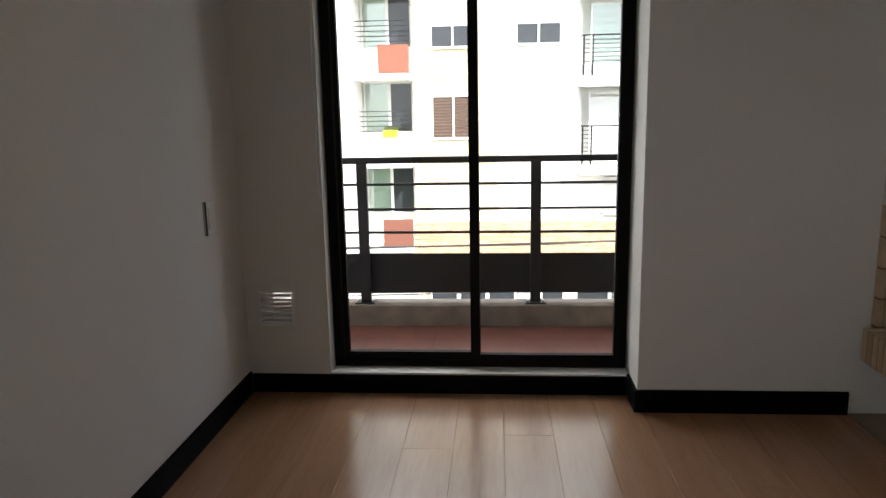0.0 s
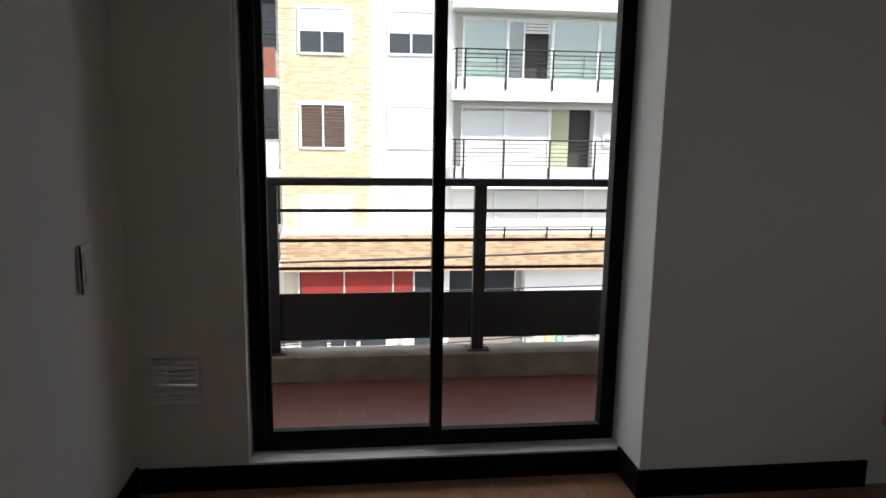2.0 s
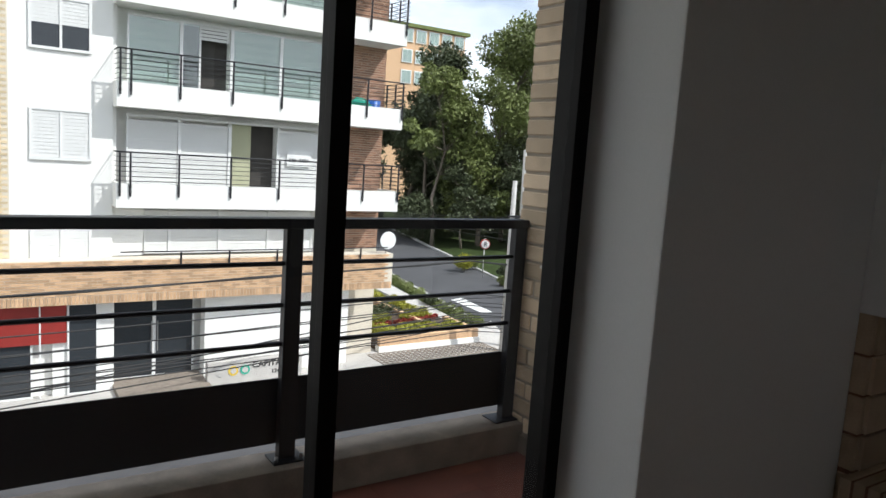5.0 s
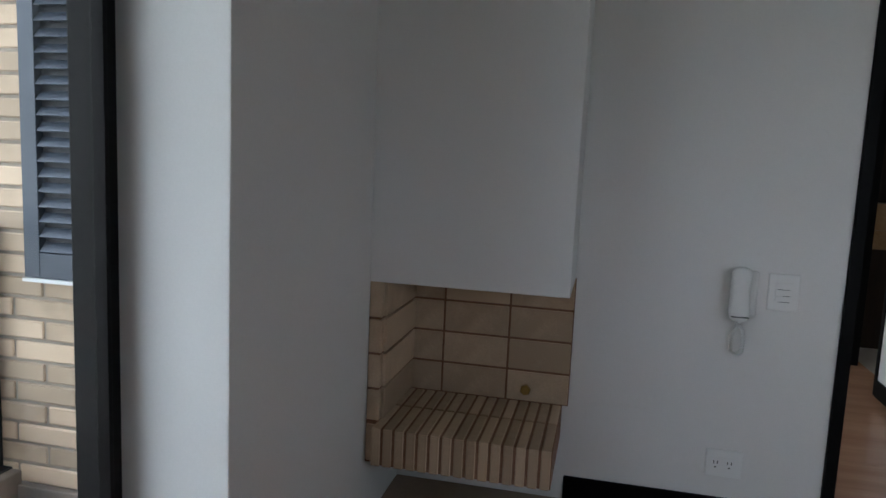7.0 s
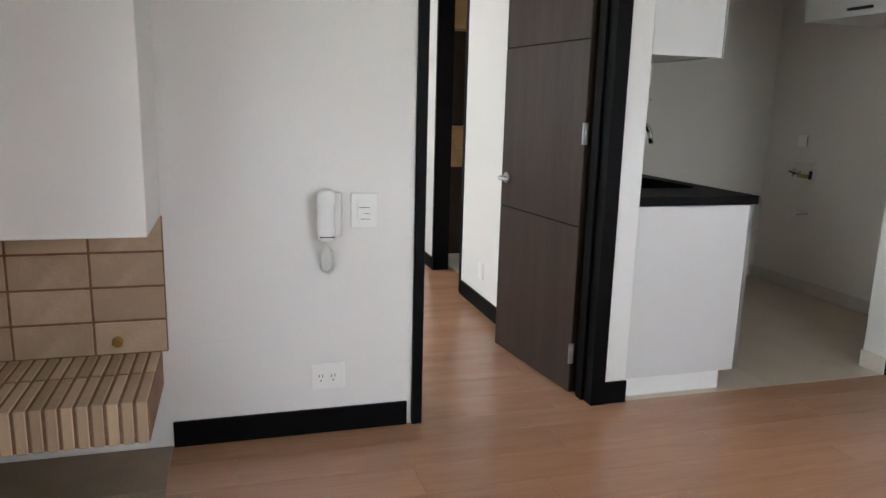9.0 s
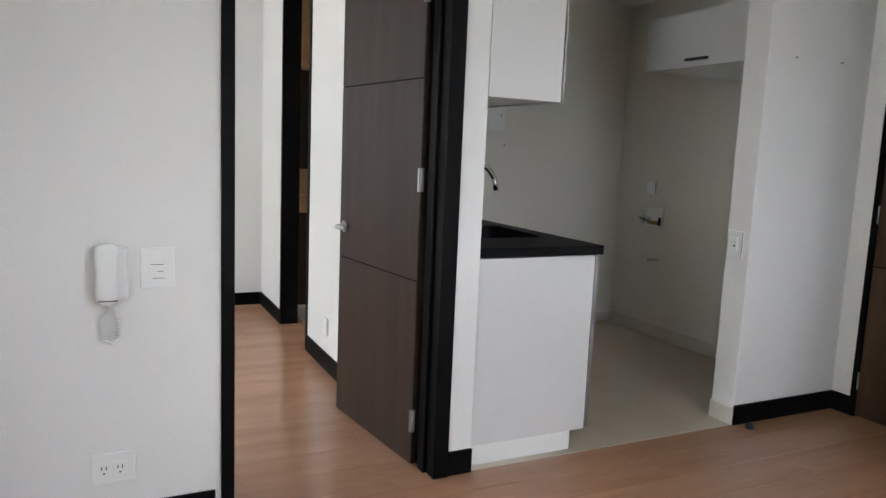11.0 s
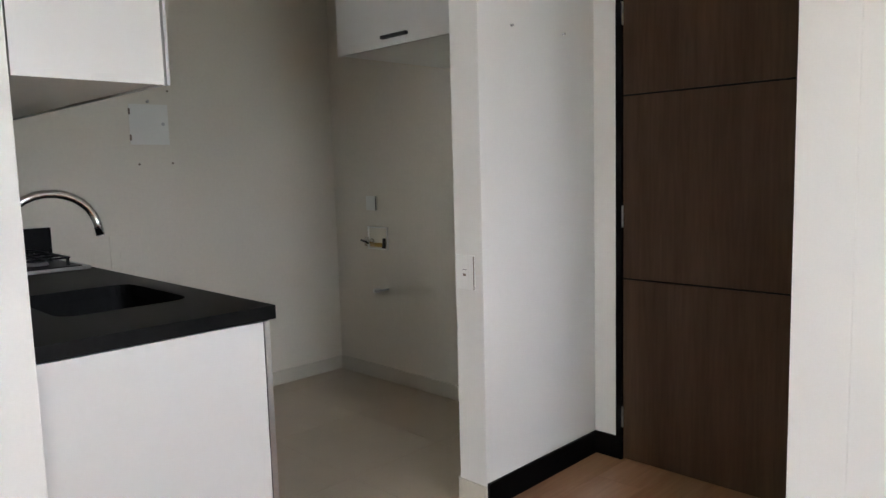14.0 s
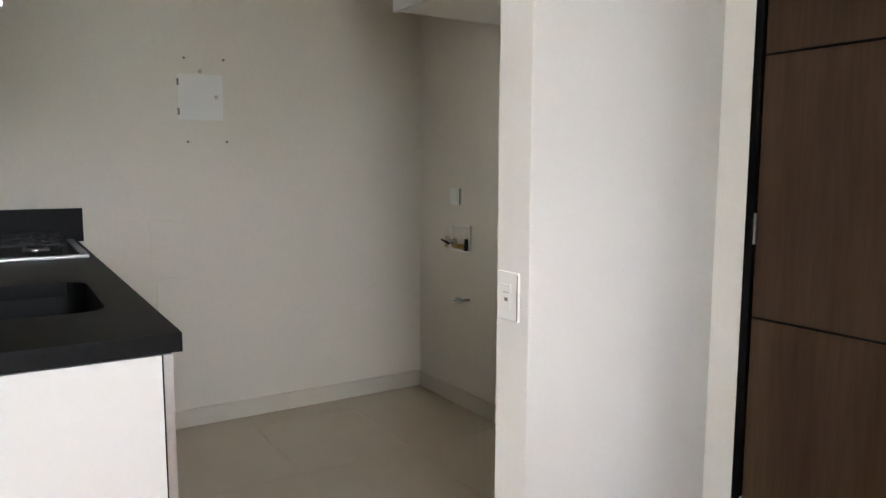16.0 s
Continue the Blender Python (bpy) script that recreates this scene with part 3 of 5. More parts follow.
# ---- sink, hob, tap ----
sink = empty("kitchen_sink", 1.8, -2.92, 0.70, "black undermounted sink bowl with rounded corners", "sink")
bm = bmesh.new()
ring = []
for z, g in ((0.8615, 0.006), (0.74, -0.004), (0.715, -0.03)):
    row = []
    for cx, cy, a0 in ((SX1 - 0.06, SY1 - 0.06, 0), (SX0 + 0.06, SY1 - 0.06, 90), (SX0 + 0.06, SY0 + 0.06, 180), (SX1 - 0.06, SY0 + 0.06, 270)):
        for k in range(6):
            a = radians(a0 + k * 18)
            row.append(bm.verts.new((cx + math.cos(a) * (0.06 + g), cy + math.sin(a) * (0.06 + g), z)))
    ring.append(row)
for a, b in zip(ring, ring[1:]):
    for k in range(len(a)):
        bm.faces.new((a[k], a[(k + 1) % len(a)], b[(k + 1) % len(a)], b[k])).smooth = True
bm.faces.new(ring[-1])
part("bowl", bm, "granite", sink)
tube("drain", "chrome", [(1.8, -2.92, 0.7155), (1.8, -2.92, 0.719)], 0.04, sink, 20)
TX, TY = 1.672, -2.665
tap = empty("kitchen_tap", TX, TY, 0.90, "polished chrome swan-neck kitchen tap", "tap")
arc = [(TX, TY, 0.93), (TX, TY, 1.11)] + [(TX, TY - 0.123 + 0.123 * math.cos(a), 1.115 + 0.108 * math.sin(a)) for a in [radians(12 * k) for k in range(1, 15)]] + [(TX - 0.008, TY - 0.247, 1.100)]
tube("spout", "chrome", arc, 0.0115, tap, 14)
tube("tap_base", "chrome", [(TX, TY, 0.9005), (TX, TY, 0.965)], [0.026, 0.021], tap, 18)
tube("lever", "chrome", [(TX + 0.018, TY, 0.945), (TX + 0.05, TY, 0.955), (TX + 0.10, TY - 0.015, 1.0)], [0.012, 0.009, 0.006], tap, 10)
HBX = 2.86
hob = empty("gas_hob", HBX, -2.9, 0.90, "four-burner gas hob with steel edge and chrome knobs", "hob")
box("tray", "steel", HBX - 0.30, HBX + 0.30, -3.185, -2.68, 0.9005, 0.914, hob, 0.004)
box("hob_top", "black", HBX - 0.285, HBX + 0.285, -3.155, -2.695, 0.9142, 0.918, hob, 0.001)
for bx, by in ((HBX - 0.14, -2.80), (HBX + 0.14, -2.80), (HBX - 0.14, -3.03), (HBX + 0.10, -3.03)):
    bn = tube("burner", "steel", [(bx, by, 0.918), (bx, by, 0.932)], [0.045, 0.038], hob, 18)
    tube("burner_cap", "black", [(bx, by, 0.932), (bx, by, 0.938)], 0.034, bn, 18)
for gx in (HBX - 0.14, HBX + 0.12):
    rows = [(gx - 0.11, gx + 0.11, y - 0.004, y + 0.004, 0.945, 0.953) for y in (-3.12, -3.03, -2.915, -2.80, -2.71)] + [(x - 0.004, x + 0.004, -3.12, -2.71, 0.945, 0.953) for x in (gx - 0.11, gx, gx + 0.11)]
    rows += [(x - 0.005, x + 0.005, y - 0.005, y + 0.005, 0.918, 0.945) for x in (gx - 0.105, gx + 0.105) for y in (-3.115, -2.715)]
    ps = box("pan_support", "black", *rows[0], hob)
    for row in rows[1:]:
        box("bar", "black", *row, ps)
for k in range(4):
    kn = tube("knob", "chrome", [(HBX + 0.255, -3.12 + k * 0.045, 0.918), (HBX + 0.255, -3.12 + k * 0.045, 0.942)], [0.017, 0.014], hob, 14)
    box("grip", "alu", HBX + 0.240, HBX + 0.270, -3.123 + k * 0.045, -3.117 + k * 0.045, 0.942, 0.950, kn)


# ---- wall fittings ----
def plate_thing(name, label, category, axis, at, u0, u1, z0, z1, side, parts=()):
    """A rounded plate flat on a wall: axis is the wall's normal, at its place, side which way it faces; parts are raised fields (name, material, u0, u1, z0, z1, depth)."""
    def slab(nm, m_, a0, a1, b0, b1, d0, d1, parent, bev):
        lo, hi = sorted((at + side * d0, at + side * d1))
        row = (lo, hi, a0, a1, b0, b1) if axis == "x" else (a0, a1, lo, hi, b0, b1)
        return box(nm, m_, *row, parent, bev)
    c = ((at, (u0 + u1) / 2) if axis == "x" else ((u0 + u1) / 2, at))
    e = empty(name, c[0], c[1], (z0 + z1) / 2, label, category)
    slab("plate", "plate", u0, u1, z0, z1, 0.0005, 0.009, e, 0.003)
    for nm, m_, a0, a1, b0, b1, d in parts:
        slab(nm, m_, a0, a1, b0, b1, 0.0088, 0.009 + d, e, 0.0008)
    return e


plate_thing("light_switch", "white plastic double light switch beside the intercom", "light switch", "x", XR, -1.492, -1.391, 0.804, 0.933, -1,
            [("rocker", "plate", -1.468, -1.415, 0.881, 0.903, 0.003), ("rocker", "plate", -1.468, -1.415, 0.859, 0.877, 0.003), ("rocker", "plate", -1.468, -1.415, 0.838, 0.855, 0.003), ("slit", "ink", -1.460, -1.422, 0.8785, 0.8802, 0.002), ("slit", "ink", -1.462, -1.440, 0.8565, 0.8580, 0.002), ("slit", "ink", -1.462, -1.425, 0.8350, 0.8367, 0.002)])
so = plate_thing("wall_socket", "white plastic double wall socket low on the wall", "socket", "x", XR, -1.367, -1.241, 0.178, 0.279, -1,
            [("socket_face", "plate", -1.343, -1.303, 0.203, 0.250, 0.0015), ("socket_face", "plate", -1.296, -1.256, 0.203, 0.250, 0.0015)])
for u in (-1.323, -1.276):
    boxes("slots", "ink", [(XR - 0.0112, XR - 0.0107, u - 0.008, u - 0.005, 0.226, 0.238), (XR - 0.0112, XR - 0.0107, u + 0.005, u + 0.008, 0.226, 0.238), (XR - 0.0112, XR - 0.0107, u - 0.003, u + 0.003, 0.212, 0.217)], so)
box("plate", wall, XR - 0.004, XR - 0.0005, -1.019, -0.806, 0.300, 0.398, empty("blank_plate", XR, -0.91, 0.35, "blank cover plate low on the wall, painted over in white", "cover plate"), 0.001)
# The ink strip paints the shadow along the plate's near edge.
plate_thing("light_switch", "tall white light switch on the dim side wall", "light switch", "x", XL, -0.285, -0.190, 0.790, 0.922, 1, [("rocker", "plate", -0.260, -0.203, 0.815, 0.897, 0.004), ("side_edge", "ink", -0.2885, -0.2805, 0.790, 0.922, 0.004)])
plate_thing("hall_socket", "white plastic socket plate in the hallway", "socket", "y", HY, 2.66, 2.74, 0.20, 0.30, 1, [("socket_face", "plate", 2.675, 2.725, 0.22, 0.28, 0.002)])
# Thin grey strip at the plate's edge is painted shade.
plate_thing("light_switch", "white light switch on the narrow kitchen pier", "light switch", "y", -4.05, 1.254, 1.342, 0.818, 0.948, 1, [("rocker", "plate", 1.282, 1.318, 0.850, 0.915, 0.003), ("slit", "ink", 1.288, 1.310, 0.893, 0.8945, 0.0035), ("slit", "concrete", 1.292, 1.306, 0.870, 0.880, 0.0035), ("side_edge", "concrete", 1.2535, 1.2565, 0.822, 0.944, 0.002)])
# Ink strip darkens one edge of the plate as its shade.
plate_thing("kitchen_socket", "white socket plate above the laundry tap box", "socket", "y", KY, 2.795, 2.885, 1.026, 1.112, 1, [("socket_face", "plate", 2.815, 2.865, 1.045, 1.095, 0.002), ("side_edge", "ink", 2.794, 2.798, 1.030, 1.108, 0.002)])
plate_thing("kitchen_socket", "white double socket plate on the kitchen end wall", "socket", "x", KX, -3.647, -3.494, 0.81, 0.975, -1, [("socket_face", "kwall", -3.60, -3.54, 0.865, 0.915, 0.002)])
plate_thing("kitchen_socket", "white socket plate low on the kitchen end wall", "socket", "x", KX, -3.647, -3.513, 0.55, 0.713, -1, [("socket_face", "kwall", -3.61, -3.55, 0.61, 0.66, 0.002)])
for o in bpy.data.objects:
    if o.name.startswith("plate") and o.parent and o.parent.name in ("kitchen_socket.001", "kitchen_socket.002"):
        o.data.materials[0] = M["kwall"]

ic = empty("intercom_phone", XR, -1.31, 0.77, "white plastic intercom handset hanging over its coiled cord", "intercom")
box("cradle", "plate", XR - 0.030, XR - 0.0005, -1.356, -1.268, 0.775, 0.938, ic, 0.010)
bm = bmesh.new()
rows = [(0.765, 0.018, 0.050), (0.772, 0.030, 0.053), (0.80, 0.034, 0.058), (0.83, 0.031, 0.054), (0.86, 0.029, 0.053), (0.89, 0.031, 0.054), (0.925, 0.034, 0.058), (0.945, 0.029, 0.052), (0.952, 0.016, 0.048)]
rings = []
for z, w_, out in rows:
    rings.append([bm.verts.new((XR - out + 0.020 * math.cos(a) * (1 if abs(math.cos(a)) < 0.7 else 0.9), -1.296 + w_ * math.sin(a), z)) for a in [2 * math.pi * k / 16 for k in range(16)]])
for a_, b_ in zip(rings, rings[1:]):
    for k in range(16):
        bm.faces.new((a_[k], a_[(k + 1) % 16], b_[(k + 1) % 16], b_[k])).smooth = True
bm.faces.new(rings[0][::-1]), bm.faces.new(rings[-1])
hset = part("handset", bm, "plate", ic)
box("seam", "ink", XR - 0.078, XR - 0.045, -1.324, -1.270, 0.781, 0.7835, hset)
loop = [(XR - 0.030, -1.302, 0.775), (XR - 0.024, -1.300, 0.740), (XR - 0.020, -1.284, 0.715), (XR - 0.020, -1.283, 0.680), (XR - 0.020, -1.286, 0.650), (XR - 0.020, -1.307, 0.638), (XR - 0.018, -1.322, 0.652), (XR - 0.016, -1.326, 0.685), (XR - 0.014, -1.322, 0.722), (XR - 0.012, -1.312, 0.742)]
fine = []
for k in range((len(loop) - 1) * 20 + 1):
    q, fr_ = min(k // 20, len(loop) - 2), 0
    fr_ = k / 20 - q
    c_ = Vector(loop[q]).lerp(Vector(loop[q + 1]), fr_)
    fine.append(c_ + Vector((0.0055 * math.cos(k * 1.05), 0.0055 * math.sin(k * 1.05), 0.002 * math.sin(k * 1.05))))
tube("coiled_cord", "plate", fine, 0.0030, ic, 5)

vent = empty("wall_vent", -1.666, YW, 0.316, "white louvred ventilation grille low on the wall", "vent")
boxes("frame", "plate", [(-1.744, -1.735, YW - 0.014, YW - 0.0005, 0.316, 0.475), (-1.597, -1.588, YW - 0.014, YW - 0.0005, 0.316, 0.475), (-1.735, -1.597, YW - 0.014, YW - 0.0005, 0.316, 0.324), (-1.735, -1.597, YW - 0.014, YW - 0.0005, 0.467, 0.475)], vent, 0.002)
for k in range(7):
    bm = bmesh.new()
    bm_box(bm, -1.735, -1.597, -0.009, 0.007, -0.0025, 0.0025)
    bmesh.ops.rotate(bm, verts=bm.verts, cent=(0, 0, 0), matrix=Matrix.Rotation(radians(12), 3, "X"))
    bmesh.ops.translate(bm, verts=bm.verts, vec=(0, YW - 0.010, 0.336 + k * 0.020))
    part("slat", bm, "plate", vent)
# Second row of slats, added to dim the daylight through the vent.
for k in range(7):
    bm = bmesh.new()
    bm_box(bm, -1.735, -1.597, -0.009, 0.009, -0.002, 0.002)
    bmesh.ops.rotate(bm, verts=bm.verts, cent=(0, 0, 0), matrix=Matrix.Rotation(radians(-14), 3, "X"))
    bmesh.ops.translate(bm, verts=bm.verts, vec=(0, 0.258, 0.336 + k * 0.020))
    part("dimming_slat", bm, "concrete", vent)
gas = empty("gas_stub", XR - 0.012, -0.577, 0.424, "small brass gas stub in the fireplace back wall", "gas fitting")
tube("stub", "brass", [(XR - 0.02, -0.577, 0.424), (XR - 0.035, -0.577, 0.424), (XR - 0.045, -0.577, 0.424)], [0.021, 0.021, 0.015], gas, 6)

shelf = empty("wooden_shelf", 4.259, -2.779, 0, "tan wooden shelf unit in the dark side room", "shelf")
SA, SB, SC, SD = 4.139, 4.389, -2.961, -2.596
# Dark backs are added to keep the gaps black like an unlit room.
for nm, row in (("upper_box", (SA, SB, SC, SD, 1.842, 2.34)), ("lower_box", (SA, SB, SC, SD, 0.900, 1.086)), ("shelf_board", (SA - 0.02, SB, SC, SD, 0.767, 0.898)), ("upright", (SB - 0.03, SB, SC, SC + 0.03, 0, 0.766)), ("upright", (SB - 0.03, SB, SD - 0.03, SD, 0, 0.766)), ("back_panel", (SB - 0.03, SB, SC, SD, 1.087, 1.841)), ("back_panel", (SB - 0.02, SB - 0.005, SC + 0.031, SD - 0.031, 0, 0.766))):
    box(nm, "shelf_wood" if nm != "back_panel" else "door_edge", *row, shelf, 0.003)
hatch = empty("inspection_hatch", KX, -3.742, 1.436, "white painted metal inspection hatch slightly ajar", "hatch")
hatch_door = box("door", "wall", KX - 0.0045, KX + 0.0005, -0.196, 0.0, 1.425, 1.628, None, 0.002)
hatch_door.parent = hatch
hatch_door.matrix_parent_inverse = hatch.matrix_basis.inverted()
hatch_door.matrix_basis = Matrix.Translation((KX - 0.006, -3.634, 0)) @ Matrix.Rotation(radians(-4), 4, "Z") @ Matrix.Translation((-KX, 0, 0))
box("frame", "kwall", KX - 0.003, KX - 0.0005, -3.868, -3.645, 1.415, 1.640, hatch, 0.001)
for z in (1.460, 1.590):
    box("hinge", "concrete", KX - 0.014, KX - 0.006, -3.640, -3.632, z - 0.015, z + 0.015, hatch, 0.001)
tube("latch", "steel", [(KX - 0.003, -3.735, 1.640), (KX - 0.012, -3.735, 1.650)], [0.010, 0.003], hatch, 5)
tube("lock", "alu", [(KX - 0.021, -3.800, 1.529), (KX - 0.025, -3.800, 1.529)], 0.009, hatch, 10)
for y, z in ((-3.668, 1.697), (-3.843, 1.7), (-3.673, 1.326), (-3.848, 1.329)):
    e = empty("wall_plug", KX, y, z, "grey wall plug in the kitchen end wall", "wall plug", group="wall plugs round the hatch")
    tube("plug", "concrete", [(KX - 0.004, y, z), (KX - 0.0005, y, z)], 0.006, e, 8)
for y, z in ((-4.232, 1.770), (-4.552, 1.774)):
    e = empty("nail", XR, y, z, "small steel nail in the white pier", "nail", group="nails in the pier")
    tube("shaft", "steel", [(XR - 0.012, y, z), (XR - 0.0005, y, z)], 0.0045, e, 8)
LX, LZ = 2.79, 0.862
lb = empty("laundry_tap_box", LX, KY, LZ, "recessed white laundry tap box with a chrome valve and brass pipe", "tap box")
boxes("rim", "plate", [(LX - 0.090, LX - 0.082, KY + 0.0005, KY + 0.010, LZ - 0.068, LZ + 0.068), (LX + 0.082, LX + 0.090, KY + 0.0005, KY + 0.010, LZ - 0.068, LZ + 0.068), (LX - 0.082, LX + 0.082, KY + 0.0005, KY + 0.010, LZ - 0.068, LZ - 0.060), (LX - 0.082, LX + 0.082, KY + 0.0005, KY + 0.010, LZ + 0.060, LZ + 0.068)], lb, 0.001)
box("back", "kwall", LX - 0.082, LX + 0.082, KY + 0.0005, KY + 0.002, LZ - 0.060, LZ + 0.060, lb)
v = tube("valve", "chrome", [(LX + 0.05, KY + 0.004, LZ - 0.020), (LX + 0.05, KY + 0.060, LZ - 0.020)], [0.016, 0.013], lb, 12)
tube("outlet", "chrome", [(LX + 0.05, KY + 0.050, LZ + 0.010), (LX + 0.05, KY + 0.058, LZ - 0.045)], [0.012, 0.010], v, 10)
tube("handle", "rail", [(LX + 0.085, KY + 0.065, LZ - 0.010), (LX + 0.02, KY + 0.065, LZ - 0.024)], 0.006, v, 8)
tube("pipe", "brass", [(LX + 0.04, KY + 0.022, LZ - 0.038), (LX - 0.065, KY + 0.022, LZ - 0.038)], 0.013, lb, 10)
tube("elbow", "rail", [(LX - 0.068, KY + 0.020, LZ - 0.055), (LX - 0.072, KY + 0.020, LZ + 0.002)], [0.012, 0.009], lb, 10)
dp = empty("drain_pipe_stub", 2.76, KY, 0.548, "short grey drain pipe stub low in the wall", "pipe")
tube("pipe", "plate", [(2.80, KY + 0.0005, 0.546), (2.80, KY + 0.04, 0.548)], 0.014, dp, 14)
tube("clip", "steel", [(2.71, KY + 0.003, 0.562), (2.79, KY + 0.045, 0.548)], 0.006, dp, 8)
for x, z in ((2.02, 1.72), (1.62, 1.715)):
    e = empty("wall_screw", x, KY, z, "small dark screw under the overhead cabinet", "screw", group="screws under the overhead cabinet")
    tube("shaft", "ink", [(x, KY + 0.0005, z), (x, KY + 0.010, z)], 0.005, e, 8)
tube("stop", "rail", [(1.155, -4.10, 0.001), (1.155, -4.10, 0.022)], [0.022, 0.016], empty("door_stop", 1.155, -4.10, 0.0, "small black rubber door stop on the laminate floor", "door stop"), 12)

# ---- outside: street and park ----
GZ, FY, BY = -6.1, 20.42, 19.82


def flat(name, material, pts, z, label, category, thick=0.06):
    bm = bmesh.new()
    top = [bm.verts.new((x, y, z)) for x, y in pts]
    bot = [bm.verts.new((x, y, z - thick)) for x, y in pts]
    bm.faces.new(top), bm.faces.new(bot[::-1])
    for k in range(len(pts)):
        bm.faces.new((top[k], bot[k], bot[(k + 1) % len(pts)], top[(k + 1) % len(pts)]))
    return st(part(name, bm, material), label, category)


st(box("ground", "grass", -300, 900, -200, 1200, GZ - 0.6, GZ - 0.10), "grass and earth of the park", "ground")
flat("road", "asphalt", [(-60, 6), (22.0, 6), (21.0, 22), (24.6, 30), (32.5, 60), (40, 90), (33, 90), (26.2, 60), (19.6, 35.2), (17.2, 21.6), (16.6, 17.8), (-60, 17.8)], GZ - 0.02, "grey asphalt street with a bend", "road")
flat("pavement", "paving", [(-60, 17.82), (16.55, 17.82), (17.1, 21.6), (18.05, 23.7), (16.4, 22.9), (15.9, 23.4), (-60, 23.4)], GZ + 0.09, "pale concrete pavement before the apartment building", "pavement", 0.15)
flat("pavement", "paving", [(15.9, 23.45), (16.4, 22.95), (17.7, 32.2), (24.2, 60), (22.6, 60), (16.4, 31.6)], GZ + 0.09, "pale concrete path beside the hedge", "pavement", 0.15)
flat("near_pavement", "paving", [(-60, 1.4), (22, 1.4), (22, 5.98), (-60, 5.98)], GZ + 0.09, "pale concrete pavement on the near side", "pavement", 0.15)
flat("kerb", "pole", [(17.1, 21.6), (19.55, 35.2), (26.1, 60), (25.9, 60), (19.35, 35.2), (16.9, 21.6)], GZ + 0.10, "concrete kerb of the street", "kerb", 0.16)
flat("kerb", "pole", [(21.1, 22), (24.7, 30), (32.7, 60), (32.9, 60), (24.9, 30), (21.3, 22)], GZ + 0.06, "concrete kerb of the park", "kerb", 0.14)
flat("road_marking", "sign", [(18.9, 25.6), (19.5, 25.5), (19.95, 28.8), (19.1, 28.5)], GZ - 0.012, "worn white paint patch on the grey street", "road marking", 0.004)
tact = empty("perforated_paving", 12.7, 20.2, GZ + 0.09, "grey perforated grass paving slabs on the pavement", "paving")
bm = bmesh.new()
for i in range(26):
    bm_box(bm, 10.3 + i * 0.2, 10.36 + i * 0.2, 19.35, 20.75, GZ + 0.091, GZ + 0.11)
for j in range(8):
    for i in range(25):
        bm_box(bm, 10.362 + i * 0.2, 10.498 + i * 0.2, 19.35 + j * 0.2, 19.42 + j * 0.2, GZ + 0.091, GZ + 0.108)
tagged(part("slab_grid", bm, "concrete", tact), kind="stuff")

random.seed(11)


def leaves(name, material, centres, count, size, parent, seed, squash=0.8):
    """Small folded leaf pairs scattered in the shells of clumps (x, y, z, radius)."""
    rng = np.random.default_rng(seed)
    c = np.array(centres)
    w = c[:, 3] ** 2
    pick = rng.choice(len(c), count, p=w / w.sum())
    d = rng.normal(size=(count, 3))
    d /= np.linalg.norm(d, axis=1)[:, None]
    d[:, 2] *= squash
    pos = c[pick, :3] + d * (c[pick, 3] * rng.uniform(0.55, 1.05, count))[:, None]
    u = rng.normal(size=(count, 3))
    u /= np.linalg.norm(u, axis=1)[:, None]
    v = np.cross(u, rng.normal(size=(count, 3)))
    v /= np.linalg.norm(v, axis=1)[:, None]
    s = size * rng.uniform(0.5, 1.3, count)[:, None]
    quad = np.stack([pos - u * s, pos + v * s * 0.45, pos + u * s, pos - v * s * 0.45], 1).reshape(-1, 3)
    me = bpy.data.meshes.new(name)
    me.from_pydata(quad.tolist(), [], np.arange(count * 4).reshape(-1, 4).tolist())
    me.materials.append(M[material])
    ob = new(name, me)
    ob.parent = parent
    ob.matrix_parent_inverse = parent.matrix_basis.inverted()
    return tagged(ob, kind="stuff")


def tree(x, y, height, radius, seed, leaf="leaf", count=9000, size=0.16, label="tall broad-leaved tree with a dense green crown", low=0.25, thin=0.22, gz=GZ - 0.1):
    rnd = random.Random(seed)
    t = empty("tree", x, y, gz, label, "tree")
    bend = [(x + rnd.uniform(-0.2, 0.2) * k, y + rnd.uniform(-0.2, 0.2) * k, gz + height * 0.8 * k / 6) for k in range(7)]
    bm = bmesh.new()
    bm_tube(bm, bend, [thin * (1 - 0.13 * k) for k in range(7)], 8)
    clumps = []
    for k in range(16):
        f = rnd.uniform(low, 0.95)
        base = Vector(bend[min(6, int(f * 7))])
        a = rnd.uniform(0, 6.28)
        reach = radius * (0.35 + 0.65 * math.sin(min(1.0, (f - low) / (1 - low) * 0.9 + 0.2) * math.pi)) * rnd.uniform(0.5, 1.0)
        tip = base + Vector((math.cos(a) * reach, math.sin(a) * reach, height * rnd.uniform(0.05, 0.2)))
        mid = base.lerp(tip, 0.5) + Vector((0, 0, -0.2))
        bm_tube(bm, [base, mid, tip], [thin * 0.35, thin * 0.2, 0.02], 5)
        clumps.append((*tip, radius * rnd.uniform(0.26, 0.5)))
        clumps.append((*(mid + Vector((rnd.uniform(-0.5, 0.5), rnd.uniform(-0.5, 0.5), 0.6))), radius * rnd.uniform(0.2, 0.4)))
        for _ in range(2):
            clumps.append((*(tip + Vector([rnd.uniform(-1, 1) * radius * 0.35 for _ in range(3)])), radius * rnd.uniform(0.12, 0.25)))
    part("trunk", bm, "bark", t)
    leaves("crown", leaf, clumps, count, size, t, seed)
    return t


